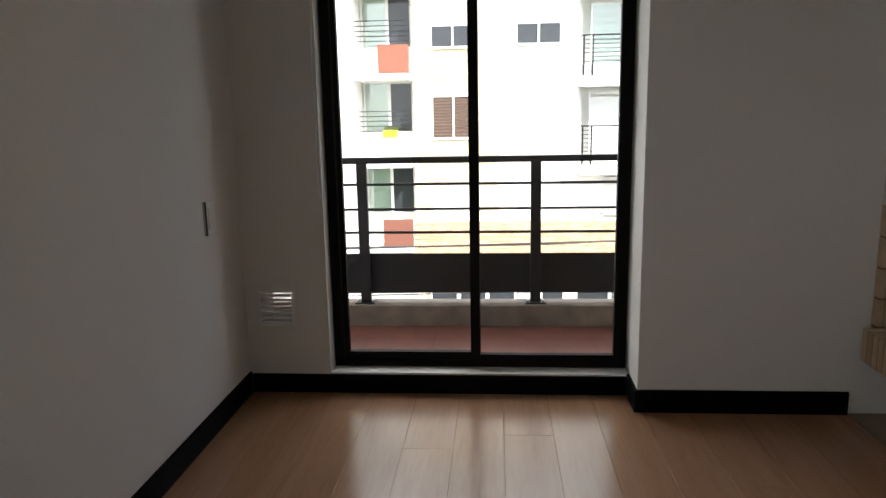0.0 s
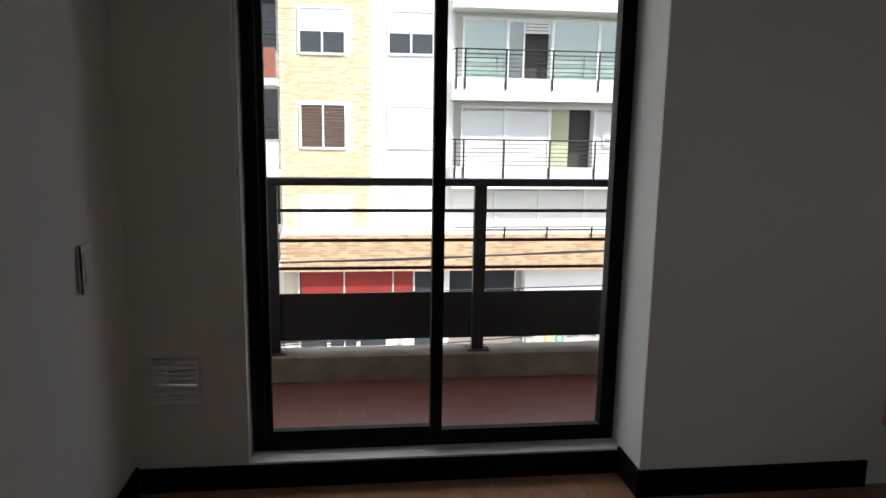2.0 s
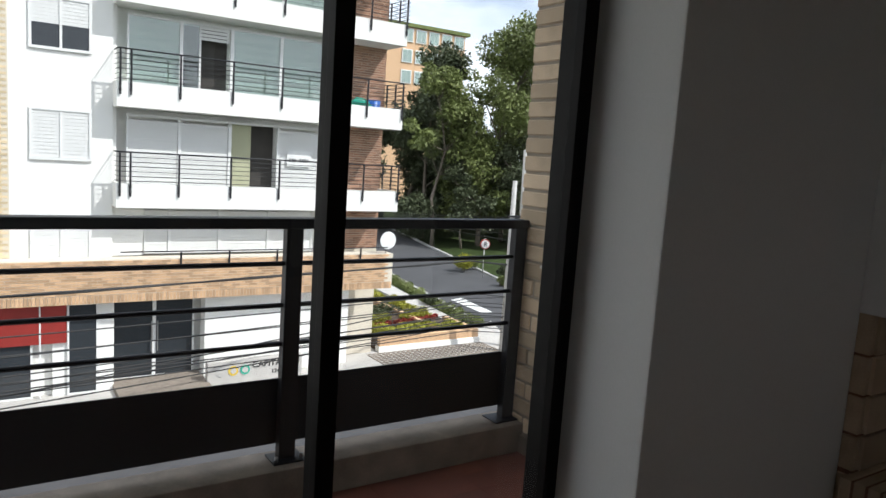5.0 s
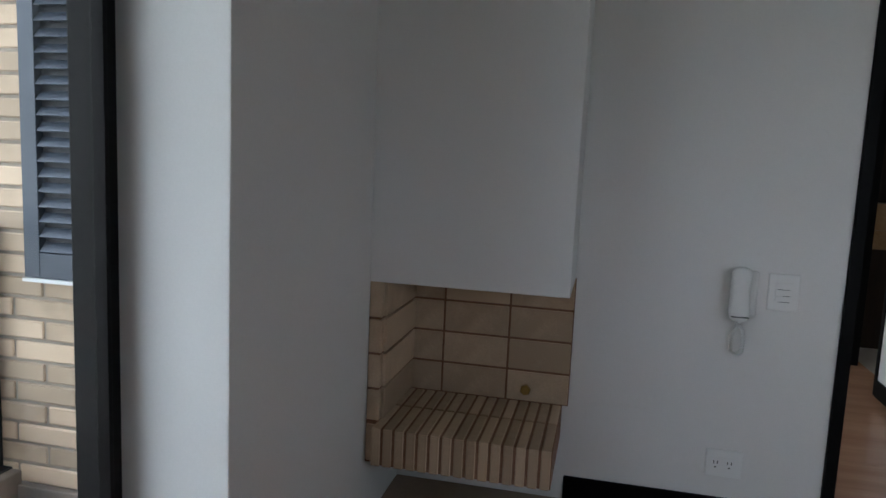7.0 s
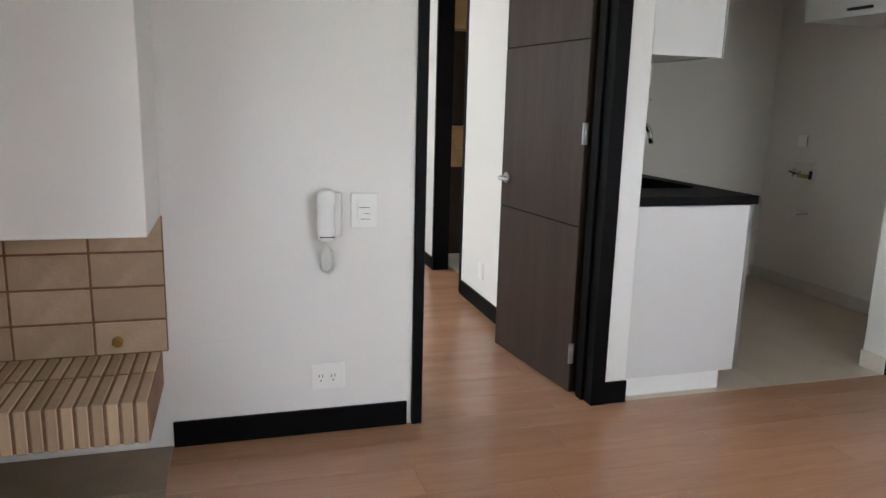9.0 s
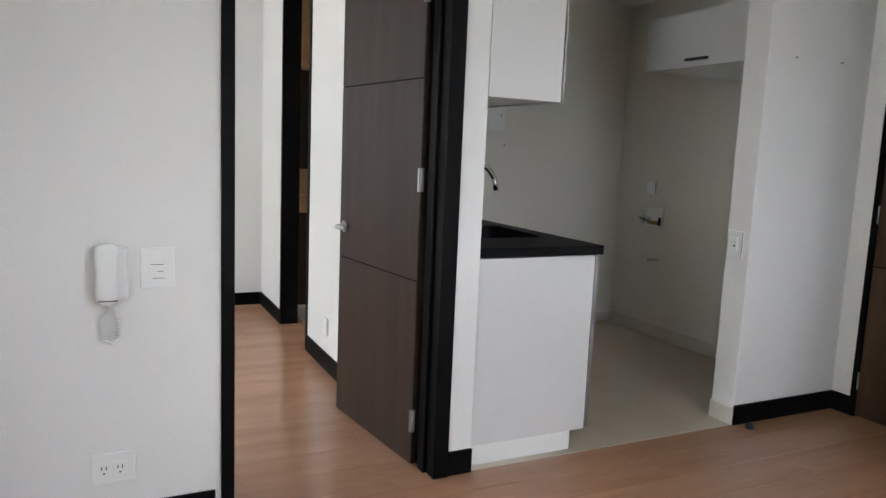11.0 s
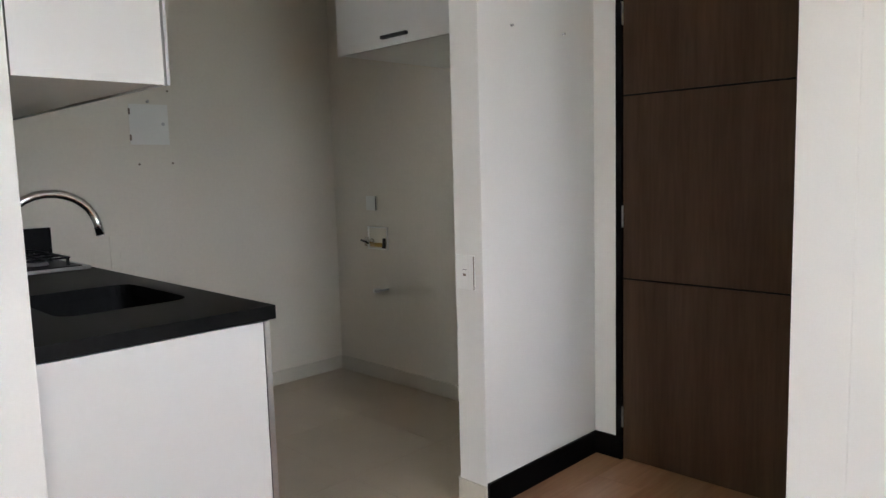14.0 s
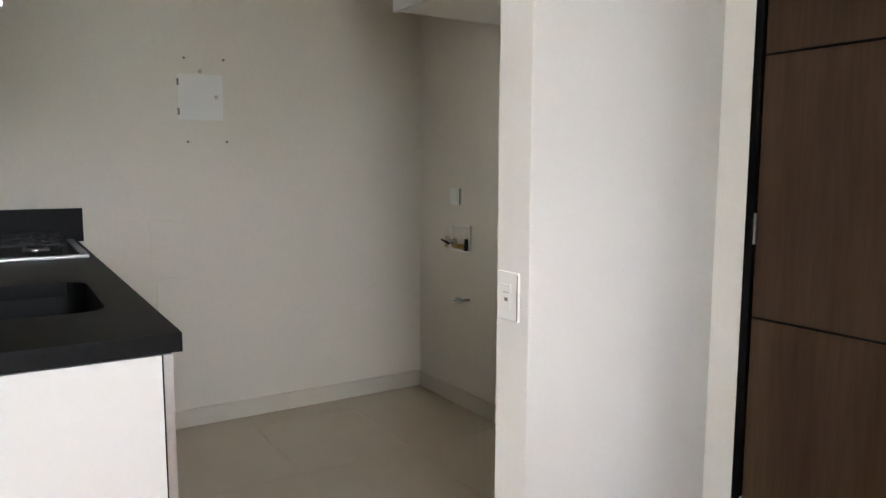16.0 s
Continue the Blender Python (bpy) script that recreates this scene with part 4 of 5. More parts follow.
tree(32.0, 52.5, 16.5, 3.6, 1, "leaf_dark", 13000, 0.20, "tall dark-leaved tree behind the park edge", 0.3)
tree(38.6, 49.5, 20.8, 4.7, 2, "leaf", 18000, 0.20, "tallest broad-leaved tree with a bright green crown", 0.25)
tree(43.0, 51.5, 18.6, 4.6, 3, "leaf", 16000, 0.20, "tall broad-leaved tree with a bright crown", 0.2)
tree(29.6, 47.0, 14.5, 2.9, 4, "leaf", 12000, 0.17, "slender tree with several pale stems", 0.42, 0.17)
tree(34.2, 47.0, 13.5, 3.4, 5, "leaf", 13000, 0.17, "leafy green tree at the park edge", 0.2)
tree(36.5, 44.5, 9.5, 3.0, 6, "leaf_dark", 11000, 0.15, "dark purplish tree at the park edge", 0.15)
tree(40.0, 42.5, 10.5, 3.2, 7, "leaf_dark", 12000, 0.15, "dark leafy tree beside the lamp", 0.12)
tree(31.5, 45.5, 7.0, 1.6, 8, "leaf_dark", 6000, 0.14, "young grey-green tree with a thin trunk", 0.3, 0.1)
tree(28.5, 58.0, 14.5, 3.4, 9, "leaf_dark", 12000, 0.2, "dark conifer-like tree beside the building", 0.1)
tree(46.5, 47.0, 14.0, 4.6, 10, "leaf", 14000, 0.2, "broad green tree beyond the pole", 0.12)
tree(27.5, 66.0, 12.0, 4.5, 12, "leaf_dark", 9000, 0.25, "dark tree farther along the street", 0.08)
tree(32.9, 56.0, 13.5, 3.0, 21, "leaf_dark", 11000, 0.19, "dark leafy tree closing the park edge", 0.15)
tree(51.0, 54.0, 16.0, 5.0, 13, "leaf", 12000, 0.22, "broad green tree far to the side", 0.1)
hedge_row = empty("wood_edge", 38, 62, GZ, "dense dark wood behind the park trees", "wood")
rr = random.Random(5)
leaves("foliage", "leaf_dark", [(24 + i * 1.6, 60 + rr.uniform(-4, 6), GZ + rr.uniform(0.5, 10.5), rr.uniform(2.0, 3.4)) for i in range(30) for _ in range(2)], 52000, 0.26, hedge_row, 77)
under = empty("undergrowth", 36, 50, GZ, "low shaded shrubs under the park trees", "shrubs")
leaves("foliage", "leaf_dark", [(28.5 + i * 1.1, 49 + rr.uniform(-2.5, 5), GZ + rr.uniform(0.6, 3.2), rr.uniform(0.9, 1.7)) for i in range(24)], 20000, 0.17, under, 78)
for i, (bx, by, br, m_) in enumerate([(24.9, 35.6, 0.75, "leaf_yellow"), (26.0, 36.2, 0.6, "leaf"), (26.3, 33.2, 0.5, "leaf_dark"), (24.2, 31.0, 0.4, "leaf"), (17.1, 27.5, 0.4, "leaf_dark")]):
    b = empty("shrub", bx, by, GZ, "low leafy shrub beside the street", "shrub")
    leaves("foliage", m_, [(bx + rr.uniform(-0.3, 0.3), by + rr.uniform(-0.3, 0.3), GZ + br * rr.uniform(0.5, 1.2), br * 0.6) for _ in range(6)], 1800, 0.07, b, 90 + i)
    tube("stem", "bark", [(bx, by, GZ - 0.1), (bx, by, GZ + br)], 0.03, b, 6)
hg = empty("hedge", 17.6, 28, GZ, "low clipped hedge between path and street", "hedge")
leaves("foliage", "leaf", [(16.75 + 1.9 * f + rr.uniform(-0.35, 0.35), 22.9 + 12.0 * f, GZ + 0.22, 0.25) for f in [k / 44 for k in range(45)]], 9000, 0.05, hg, 120)
for z0 in (0,):
    planter = empty("planter_bed", 13, 21.5, GZ, "raised brick planter with yellow-green and red plants", "planter")
    boxes("planter_wall", "obrick", [(10.9, 15.3, 20.95, 21.15, GZ + 0.09, GZ + 0.62), (15.1, 15.3, 21.15, 23.3, GZ + 0.09, GZ + 0.62)], planter, 0.01)
    boxes("planter_base", "outer", [(10.85, 15.35, 20.90, 21.2, GZ + 0.09, GZ + 0.30)], planter, 0.01)
    box("planter_soil", "soil", 10.9, 15.1, 21.15, 31.0, GZ + 0.09, GZ + 0.5, planter)
    box("planter_step", "obrick", 13.6, 13.8, 21.2, 29.5, GZ + 0.5, GZ + 0.68, planter)
    leaves("red_plants", "flower", [(11.1 + k * 0.25, 22.6 + k * 0.05 + rr.uniform(-0.1, 0.1), GZ + 0.62, 0.12) for k in range(16)], 1500, 0.05, planter, 130)
    leaves("yellow_plants", "leaf_yellow", [(11.2 + rr.uniform(0, 3.8), 21.5 + rr.uniform(0, 0.9), GZ + 0.60, 0.24) for k in range(34)] + [(11.4 + rr.uniform(0, 3.2), 23.4 + rr.uniform(0, 0.5), GZ + 0.62, 0.22) for k in range(14)] + [(14.4 + rr.uniform(-0.3, 0.3), 23.5 + k * 0.35, GZ + 0.65, 0.28) for k in range(18)], 15000, 0.055, planter, 131)
    leaves("green_plants", "leaf_dark", [(11.6 + rr.uniform(0, 2), 24.0 + rr.uniform(0, 4), GZ + 0.62, 0.35) for k in range(24)], 6000, 0.07, planter, 132)

# poles, lamp, sign, cables
p1 = empty("utility_pole", 15.4, 19.5, GZ, "pale concrete utility pole carrying many cables", "pole")
tube("shaft", "pole", [(15.4, 19.5, GZ), (15.38, 19.5, 0.45)], [0.13, 0.085], p1, 12)
box("bracket", "rail", 15.1, 15.7, 19.38, 19.42, -0.9, -0.82, p1)
sl = empty("street_lamp", 16.25, 19.8, GZ, "pale street lamp with an angled arm and white head", "street lamp")
tube("pole", "pole", [(16.25, 19.8, GZ), (16.08, 19.85, 1.62)], [0.14, 0.09], sl, 12)
tube("arm", "pole", [(16.08, 19.85, 1.45), (16.25, 19.88, 1.75), (16.95, 19.9, 2.16)], 0.035, sl, 8)
bm = bmesh.new()
bm_box(bm, 16.9, 17.5, 19.80, 20.0, 2.12, 2.22, 0.035)
part("lamp_head", bm, "sign", sl)
tr = empty("cable_box", 15.95, 19.8, -3.2, "dark junction box strapped to the lamp pole", "junction box")
box("box", "rail", 15.86, 16.04, 19.60, 19.72, -3.6, -2.7, tr, 0.02)
ps = empty("parking_sign", 25.0, 33.8, GZ, "round no-parking sign with the letter R on a thin post", "traffic sign")
tube("post", "pole", [(25.0, 33.8, GZ - 0.1), (25.0, 33.8, -3.7)], 0.035, ps, 8)
tube("disc", "sign", [(25.0, 33.74, -4.05), (24.98, 33.70, -4.05)], 0.25, ps, 24)
tube("ring", "red", [(25.0, 33.76, -4.05), (24.99, 33.735, -4.05)], 0.32, ps, 24)


def lettering(body, size, place, parent, material="ink", turn=0.0, name="text"):
    cu = bpy.data.curves.new(name, "FONT")
    cu.body, cu.size, cu.extrude = body, size, 0.01
    cu.align_x, cu.align_y = "CENTER", "CENTER"
    cu.materials.append(M[material])
    tmp = new(name, cu)
    me = bpy.data.meshes.new_from_object(tmp.evaluated_get(bpy.context.evaluated_depsgraph_get()))
    bpy.data.objects.remove(tmp)
    ob = new(name, me)
    ob.matrix_basis = pose(*place, 90, 0, turn)
    ob.parent = parent
    ob.matrix_parent_inverse = parent.matrix_basis.inverted()
    return ob


lettering("R", 0.40, (24.97, 33.66, -4.05), ps)
ds2 = empty("satellite_dish", 9.9, 18.9, -2.3, "white round satellite dish on the brick parapet", "satellite dish")
bm = bmesh.new()
bm_tube(bm, [(10.35, 19.9, -1.75), (10.35, 19.86, -1.75), (10.35, 19.80, -1.75)], [0.08, 0.22, 0.30], 20)
part("dish", bm, "sign", ds2)
tube("stand", "rail", [(10.35, 19.92, -2.2), (10.35, 19.92, -1.75)], 0.02, ds2, 6)

CABLES = [((-36.26, 6.9, -1.08), (15.36, 19.5, -2.7)),
          ((-36.53, 6.9, -1.17), (15.43, 19.5, -3.91)),
          ((-36.63, 6.9, -1.48), (15.45, 19.5, -4.35)),
          ((-36.64, 6.9, -5.12), (15.43, 19.5, -3.93)),
          ((-36.8, 6.9, -1.56), (15.5, 19.5, -5.16)),
          ((-36.85, 6.9, -2.06), (15.5, 19.5, -5.3)),
          ((-36.72, 6.9, -2.16), (15.47, 19.5, -4.68)),
          ((-36.5, 6.9, -3.0), (15.42, 19.5, -4.55)), ((-36.5, 6.9, -3.3), (15.42, 19.5, -4.72)), ((-36.4, 6.9, -2.7), (15.42, 19.5, -4.9)),
          ((-36.6, 6.9, -3.6), (15.44, 19.5, -5.0)), ((-36.3, 6.9, -1.9), (15.40, 19.5, -4.2))]
for i, (a, b) in enumerate(CABLES):
    a, b = Vector(a), Vector(b)
    c = empty("overhead_cable", *b, "black overhead cable strung along the street", "cable", "cables over the street")
    pts = [a.lerp(b, k / 24) - Vector((0, 0, 0.35 * 4 * (k / 24) * (1 - k / 24) - 0.30 * (k > 0 and k < 24))) for k in range(25)]
    tube("wire", "cable", pts, 0.028 if i == 0 else 0.017, c, 5)
    if i == 0:
        tube("wire", "cable", [p + Vector((0, 0.02 * math.sin(k * 1.3), 0.035 * math.cos(k * 1.3))) for k, p in enumerate(pts)], 0.02, c, 5)
for i in range(7):
    c = empty("overhead_cable", 15.4, 19.5, -1.5, "thin cable running from the pole into the park", "cable", "cables over the park")
    a, b = Vector((15.4, 19.5, 0.1 - i * 0.32)), Vector((40 + i * 2, 36 + i, 1.2 - i * 0.5))
    tube("wire", "cable", [a.lerp(b, k / 12) - Vector((0, 0, 1.0 * (k / 12) * (1 - k / 12) * 4)) for k in range(13)], 0.014, c, 4)
for i in range(5):
    c = empty("overhead_cable", 15.4, 19.5, -1.8, "thin cable running along the side street", "cable", "cables over the park")
    a, b = Vector((15.4, 19.5, -0.9 - i * 0.22)), Vector((14.5, 60 + i, -1.5 + i * 0.5))
    tube("wire", "cable", [a.lerp(b, k / 12) - Vector((0, 0, 0.9 * (k / 12) * (1 - k / 12) * 4)) for k in range(13)], 0.014, c, 4)

# ---- apartment building across the street ----
far = empty("apartment_building", 2.0, FY, GZ, "white and yellow brick apartment building with glazed balconies", "building")
boxes("wall", "outer", [(-0.55, 1.9, FY, FY + 8, GZ, 12.0)], far)
boxes("wall", "pale_mortar", [(-3.35, -0.55, FY - 0.03, FY + 8, GZ, 12.0)], far)
boxes("wall", "outer", [(-30.0, -5.1, FY - 1.0, FY + 8, GZ, 12.0), (-5.1, -3.35, FY + 0.6, FY + 8, GZ, 12.0)], far)
boxes("wall", "outer", [(1.9, 8.66, BY + 1.15, FY + 8, GZ, 12.0)], far)
boxes("wall", "pale_mortar", [(8.66, 10.62, BY + 1.3, FY + 8, GZ, 12.0)], far)
PW = 2.72
for k in range(-1, 4):
    zt = -0.10 + PW * k
    if k >= 0:
        boxes("balcony", "outer", [(1.9, 10.65, BY, BY + 0.12, zt - 0.68, zt), (1.9, 2.02, BY + 0.12, FY, zt - 0.68, zt), (10.53, 10.65, BY + 0.12, FY + 2, zt - 0.68, zt), (2.02, 10.53, BY + 0.12, FY + 2, zt - 0.68, zt - 0.5)], far, 0.01)


def glazed(parent, cells, y, z0, z1):
    """A row of framed panes: cells are (x0, x1, material behind the pane)."""
    for x0, x1, behind in cells:
        w = boxes("window", "frame_white", [(x0, x0 + 0.05, y - 0.03, y + 0.03, z0, z1), (x1 - 0.05, x1, y - 0.03, y + 0.03, z0, z1), (x0 + 0.05, x1 - 0.05, y - 0.03, y + 0.03, z0, z0 + 0.05), (x0 + 0.05, x1 - 0.05, y - 0.03, y + 0.03, z1 - 0.06, z1)], parent)
        if behind == "open":
            # Flat dark sheet in place of the room's shade.
            box("room_shade", "dim_room", x0 + 0.05, x1 - 0.05, y + 0.36, y + 0.38, z0 + 0.05, z1 - 0.06, w)
            box("curtain", "soft_wall", x0 + 0.05, x0 + (x1 - x0) * 0.45, y + 0.12, y + 0.14, z0 + 0.05, z1 - 0.06, w)
        elif behind == "half":
            xm = x0 + 0.5
            box("mullion", "frame_white", xm, xm + 0.05, y - 0.03, y + 0.03, z0 + 0.05, z1 - 0.06, w)
            box("pane", "pane_far", x0 + 0.05, xm, y - 0.005, y + 0.005, z0 + 0.05, z1 - 0.06, w)
            # Same dark sheet, painting the unlit room behind the half-open window.
            box("room_shade", "dim_room", x0 + 0.05, x1 - 0.05, y + 0.36, y + 0.38, z0 + 0.05, z1 - 0.06, w)
            boxes("blind", "blind", [(xm + 0.06, x1 - 0.06, y + 0.03, y + 0.04, z1 - 0.15 - i * 0.10, z1 - 0.07 - i * 0.10) for i in range(4)], w)
        elif behind == "glass":
            box("pane", "pane_far", x0 + 0.05, x1 - 0.05, y - 0.005, y + 0.005, z0 + 0.05, z1 - 0.06, w)
            n = int((z1 - z0) / 0.24)
            boxes("blind", "blind", [(x0 + 0.07, x1 - 0.07, y + 0.12, y + 0.13, z0 + 0.1 + i * 0.24, z0 + 0.22 + i * 0.24) for i in range(n)], w)
        elif behind == "dark":
            box("pane", "glass_dark", x0 + 0.05, x1 - 0.05, y - 0.005, y + 0.005, z0 + 0.05, z1 - 0.06, w)
        else:
            boxes("blind", behind, [(x0 + 0.06, x1 - 0.06, y + 0.00, y + 0.012, z0 + 0.055 + i * 0.10, z0 + 0.145 + i * 0.10) for i in range(int((z1 - z0 - 0.12) / 0.10))], w)


MU = [2.27, 3.70, 5.15, 6.67, 8.27]
for k, kinds in enumerate([["blind", "blind", "open", "blind"], ["glass", "half", "glass", "glass"], ["glass", "glass", "glass", "glass"], ["glass", "blind", "glass", "blind"]]):
    zb = -0.12 + PW * k
    glazed(far, [(MU[i], MU[i + 1], kinds[i]) for i in range(4)], BY + 0.75, zb - 0.3, zb + 1.90)
    sh = boxes("louvre_panel", "frame_white", [(8.30, 8.34, BY + 0.9, BY + 0.95, zb - 0.3, zb + 1.9), (8.58, 8.62, BY + 0.9, BY + 0.95, zb - 0.3, zb + 1.9)], far)
    boxes("slats", "concrete", [(8.34, 8.58, BY + 0.90, BY + 0.94, zb - 0.28 + i * 0.09, zb - 0.23 + i * 0.09) for i in range(24)], sh)
glazed(far, [(2.75, 3.45, "blind"), (3.45, 4.90, "blind"), (4.90, 6.42, "blind"), (6.42, 7.90, "blind")], BY + 0.70, -2.15, -0.80)
boxes("wall", "outer", [(1.9, 8.0, BY + 0.72, BY + 1.14, -0.80, -0.42), (1.9, 2.74, BY + 0.72, BY + 1.14, -2.2, -0.8), (1.9, 2.01, BY + 0.72, BY + 1.14, -0.42, 12)], far)


def balcony_rail(xs, z, y, wrap):
    for x in xs:
        p = boxes("rail_post", "rail", [(x - 0.025, x + 0.025, y - 0.05, y - 0.02, z - 0.36, z + 0.84)], far)
        boxes("bracket", "rail", [(x - 0.035, x + 0.035, y - 0.03, y - 0.001, z - 0.12, z - 0.06), (x - 0.035, x + 0.035, y - 0.03, y - 0.001, z - 0.26, z - 0.20)], p)
    for i in range(7):
        zz = z + 0.84 - i * 0.13
        r = 0.022 if i == 0 else 0.009
        pts = [(xs[0] - 0.05, FY - 0.02, zz), (xs[0] - 0.05, y - 0.035, zz), (xs[-1], y - 0.035, zz)] if wrap else [(xs[0], y - 0.035, zz), (xs[-1], y - 0.035, zz)]
        tube("rail_bar", "rail", pts, r, far, 6)


for k in range(4):
    balcony_rail([1.98, 2.25, 3.52, 4.98, 6.45, 7.95, 9.3, 10.60], -0.10 + PW * k, BY, True)
    for yy in (BY + 0.6, BY + 1.2):
        boxes("rail_post", "rail", [(10.66, 10.70, yy, yy + 0.05, -0.4 + PW * k, 0.74 + PW * k)], far)
    for i in range(7):
        tube("rail_bar", "rail", [(10.68, BY - 0.03, 0.74 + PW * k - i * 0.13), (10.68, BY + 1.9, 0.74 + PW * k - i * 0.13)], 0.012, far, 6)
tube("rail_bar", "rail", [(2.0, BY - 0.1, -1.98), (10.3, BY - 0.1, -1.98)], 0.02, far, 6)
for x in (3.6, 4.98, 6.45, 7.95, 9.3):
    boxes("rail_post", "rail", [(x - 0.025, x + 0.025, BY - 0.12, BY - 0.09, -2.4, -1.96)], far)


def sash_window(x0, x1, z0, z1, y, top, bottom):
    """Two framed lights with blinds: top and bottom are the look of the upper and lower halves."""
    w = boxes("window", "frame_white", [(x0 - 0.04, x0 + 0.03, y - 0.05, y + 0.02, z0 - 0.04, z1 + 0.04), (x1 - 0.03, x1 + 0.04, y - 0.05, y + 0.02, z0 - 0.04, z1 + 0.04),
                                        (x0 + 0.03, x1 - 0.03, y - 0.05, y + 0.02, z1 - 0.02, z1 + 0.04), (x0 + 0.03, x1 - 0.03, y - 0.06, y + 0.02, z0 - 0.05, z0 + 0.02), ((x0 + x1) / 2 - 0.03, (x0 + x1) / 2 + 0.03, y - 0.05, y + 0.02, z0 + 0.02, z1 - 0.02)], far)
    zm = z0 + (z1 - z0) * 0.48
    for a, b in ((x0 + 0.03, (x0 + x1) / 2 - 0.03), ((x0 + x1) / 2 + 0.03, x1 - 0.03)):
        for za, zb, look_ in ((zm, z1 - 0.02, top), (z0 + 0.02, zm, bottom)):
            if look_ == "glass_dark":
                box("pane", look_, a, b, y - 0.022, y - 0.015, za, zb, w)
            else:
                n = max(1, int((zb - za) / 0.09))
                st_ = (zb - za) / n
                boxes("blind", look_, [(a, b, y - 0.024, y - 0.012, za + i * st_ + 0.006, za + (i + 1) * st_ - 0.004) for i in range(n)], w)


for k, (top, bottom, t2, b2) in enumerate([("blind", "blind", "blind", "blind"), ("brown_blind", "brown_blind", "blind", "blind"), ("blind", "glass_dark", "blind", "glass_dark"), ("blind", "glass_dark", "blind", "blind")]):
    z0 = -2.42 + 2.84 * k
    sash_window(-2.74, -1.37, z0, z0 + 1.32, FY - 0.03, top, bottom)
    sash_window(-0.05, 1.34, z0 + 0.04, z0 + 1.30, FY, t2, b2)
for k in range(4):
    z0 = -2.10 + 2.70 * k
    glazed(far, [(-5.05, -4.2, "glass"), (-4.2, -3.42, "dark")], FY + 0.55, z0, z0 + 1.65)
    boxes("balcony", "outer", [(-5.1, -3.36, FY - 1.0, FY + 0.59, z0 - 1.05, z0 - 0.86)], far)
    # Red parapets take their shade from the darkened brick colour.
    boxes("balcony", "outer" if k == 1 else "shaded_red_brick", [(-4.3, -3.36, FY - 1.0, FY - 0.85, z0 - 0.86, z0 + 0.0)], far)
    if k >= 1:
        for i in range(5):
            tube("rail_bar", "rail", [(-5.05, FY - 1.02, z0 + 0.15 * i + 0.1), (-3.4, FY - 1.02, z0 + 0.15 * i + 0.1)], 0.014, far, 6)
# ground floor
boxes("wall", "outer", [(4.45, 9.2, BY + 0.42, BY + 0.9, GZ, -3.41), (0.4, 1.93, BY + 0.4, BY + 0.59, GZ, -3.41)], far)
glazed(far, [(1.95, 3.1, "dark"), (3.1, 4.25, "dark")], BY + 0.9, GZ + 0.2, -3.4)
boxes("door_handle", "steel", [(3.0, 3.03, BY + 0.80, BY + 0.83, GZ + 1.0, GZ + 1.9), (3.17, 3.2, BY + 0.80, BY + 0.83, GZ + 1.0, GZ + 1.9)], far)
boxes("step", "concrete", [(1.9, 4.4, BY - 0.9, BY + 0.9, GZ + 0.09, GZ + 0.24)], far, 0.01)
glazed(far, [(-2.9 + i * 0.95, -1.97 + i * 0.95, "dark") for i in range(3)], FY - 0.2, GZ + 0.1, -3.42)
for a, b in ((-2.8, -1.47), (-1.43, 0.08), (0.12000000000000001, 0.73)):
    boxes("fascia", "red", [(a, b, FY - 0.3, FY - 0.24, -4.5, -3.42)], far)
for a in (-1.45, 0.1):
    box("mullion", "frame_white", a - 0.018, a + 0.018, FY - 0.31, FY - 0.24, GZ + 0.1, -3.42, far)
glazed(far, [(0.75, 1.52, "dark")], FY - 0.25, GZ + 0.1, -3.42)
sw = empty("sign_wall", 5.9, 19.1, GZ, "low pale stone wall with the building's address", "sign wall")
boxes("slab", "paving", [(4.35, 7.3, BY - 0.35, BY - 0.1, GZ + 0.09, GZ + 0.80)], sw, 0.01)
lettering("CAPITAL 134", 0.27, (6.45, BY - 0.36, GZ + 0.62), sw)
lettering("134A-24", 0.17, (6.60, BY - 0.36, GZ + 0.36), sw)
for i, m_ in enumerate(("pole", "gold", "teal")):
    tube("roundel", m_, [(4.75 + i * 0.36, BY - 0.352, GZ + 0.5), (4.75 + i * 0.36, BY - 0.37, GZ + 0.5)], 0.15, sw, 20)
    tube("roundel", "paving", [(4.75 + i * 0.36, BY - 0.372, GZ + 0.5), (4.75 + i * 0.36, BY - 0.378, GZ + 0.5)], 0.09, sw, 20)
nt = empty("rent_notice", 7.4, BY + 0.68, 1.0, "white paper notice behind the balcony window", "notice")
boxes("sheet", "sign", [(6.95, 7.75, BY + 0.69, BY + 0.70, 0.55, 1.05)], nt)
boxes("text_bars", "ink", [(7.02 + i * 0.085, 7.07 + i * 0.085, BY + 0.684, BY + 0.689, 0.68, 0.80) for i in range(8) if i != 3], nt)
tub = empty("blue_tub", 9.7, BY + 0.4, 2.6, "blue plastic tub on the balcony", "tub")
tube("tub", "blue", [(9.75, BY + 0.45, 2.13), (9.75, BY + 0.45, 2.85)], [0.20, 0.25], tub, 16)
cl = empty("green_cloth", 9.0, BY + 0.3, 2.6, "turquoise cloth over the balcony parapet", "cloth")
bm = bmesh.new()
bm_tube(bm, [(8.75, BY + 0.10, 2.63), (9.0, BY + 0.12, 2.75), (9.3, BY + 0.10, 2.72), (9.5, BY + 0.12, 2.62)], [0.05, 0.13, 0.12, 0.04], 8)
part("cloth", bm, "teal", cl)
pt = empty("plant_pot", -3.9, FY - 0.8, 0.6, "lime green plant pot on the balcony", "plant pot")
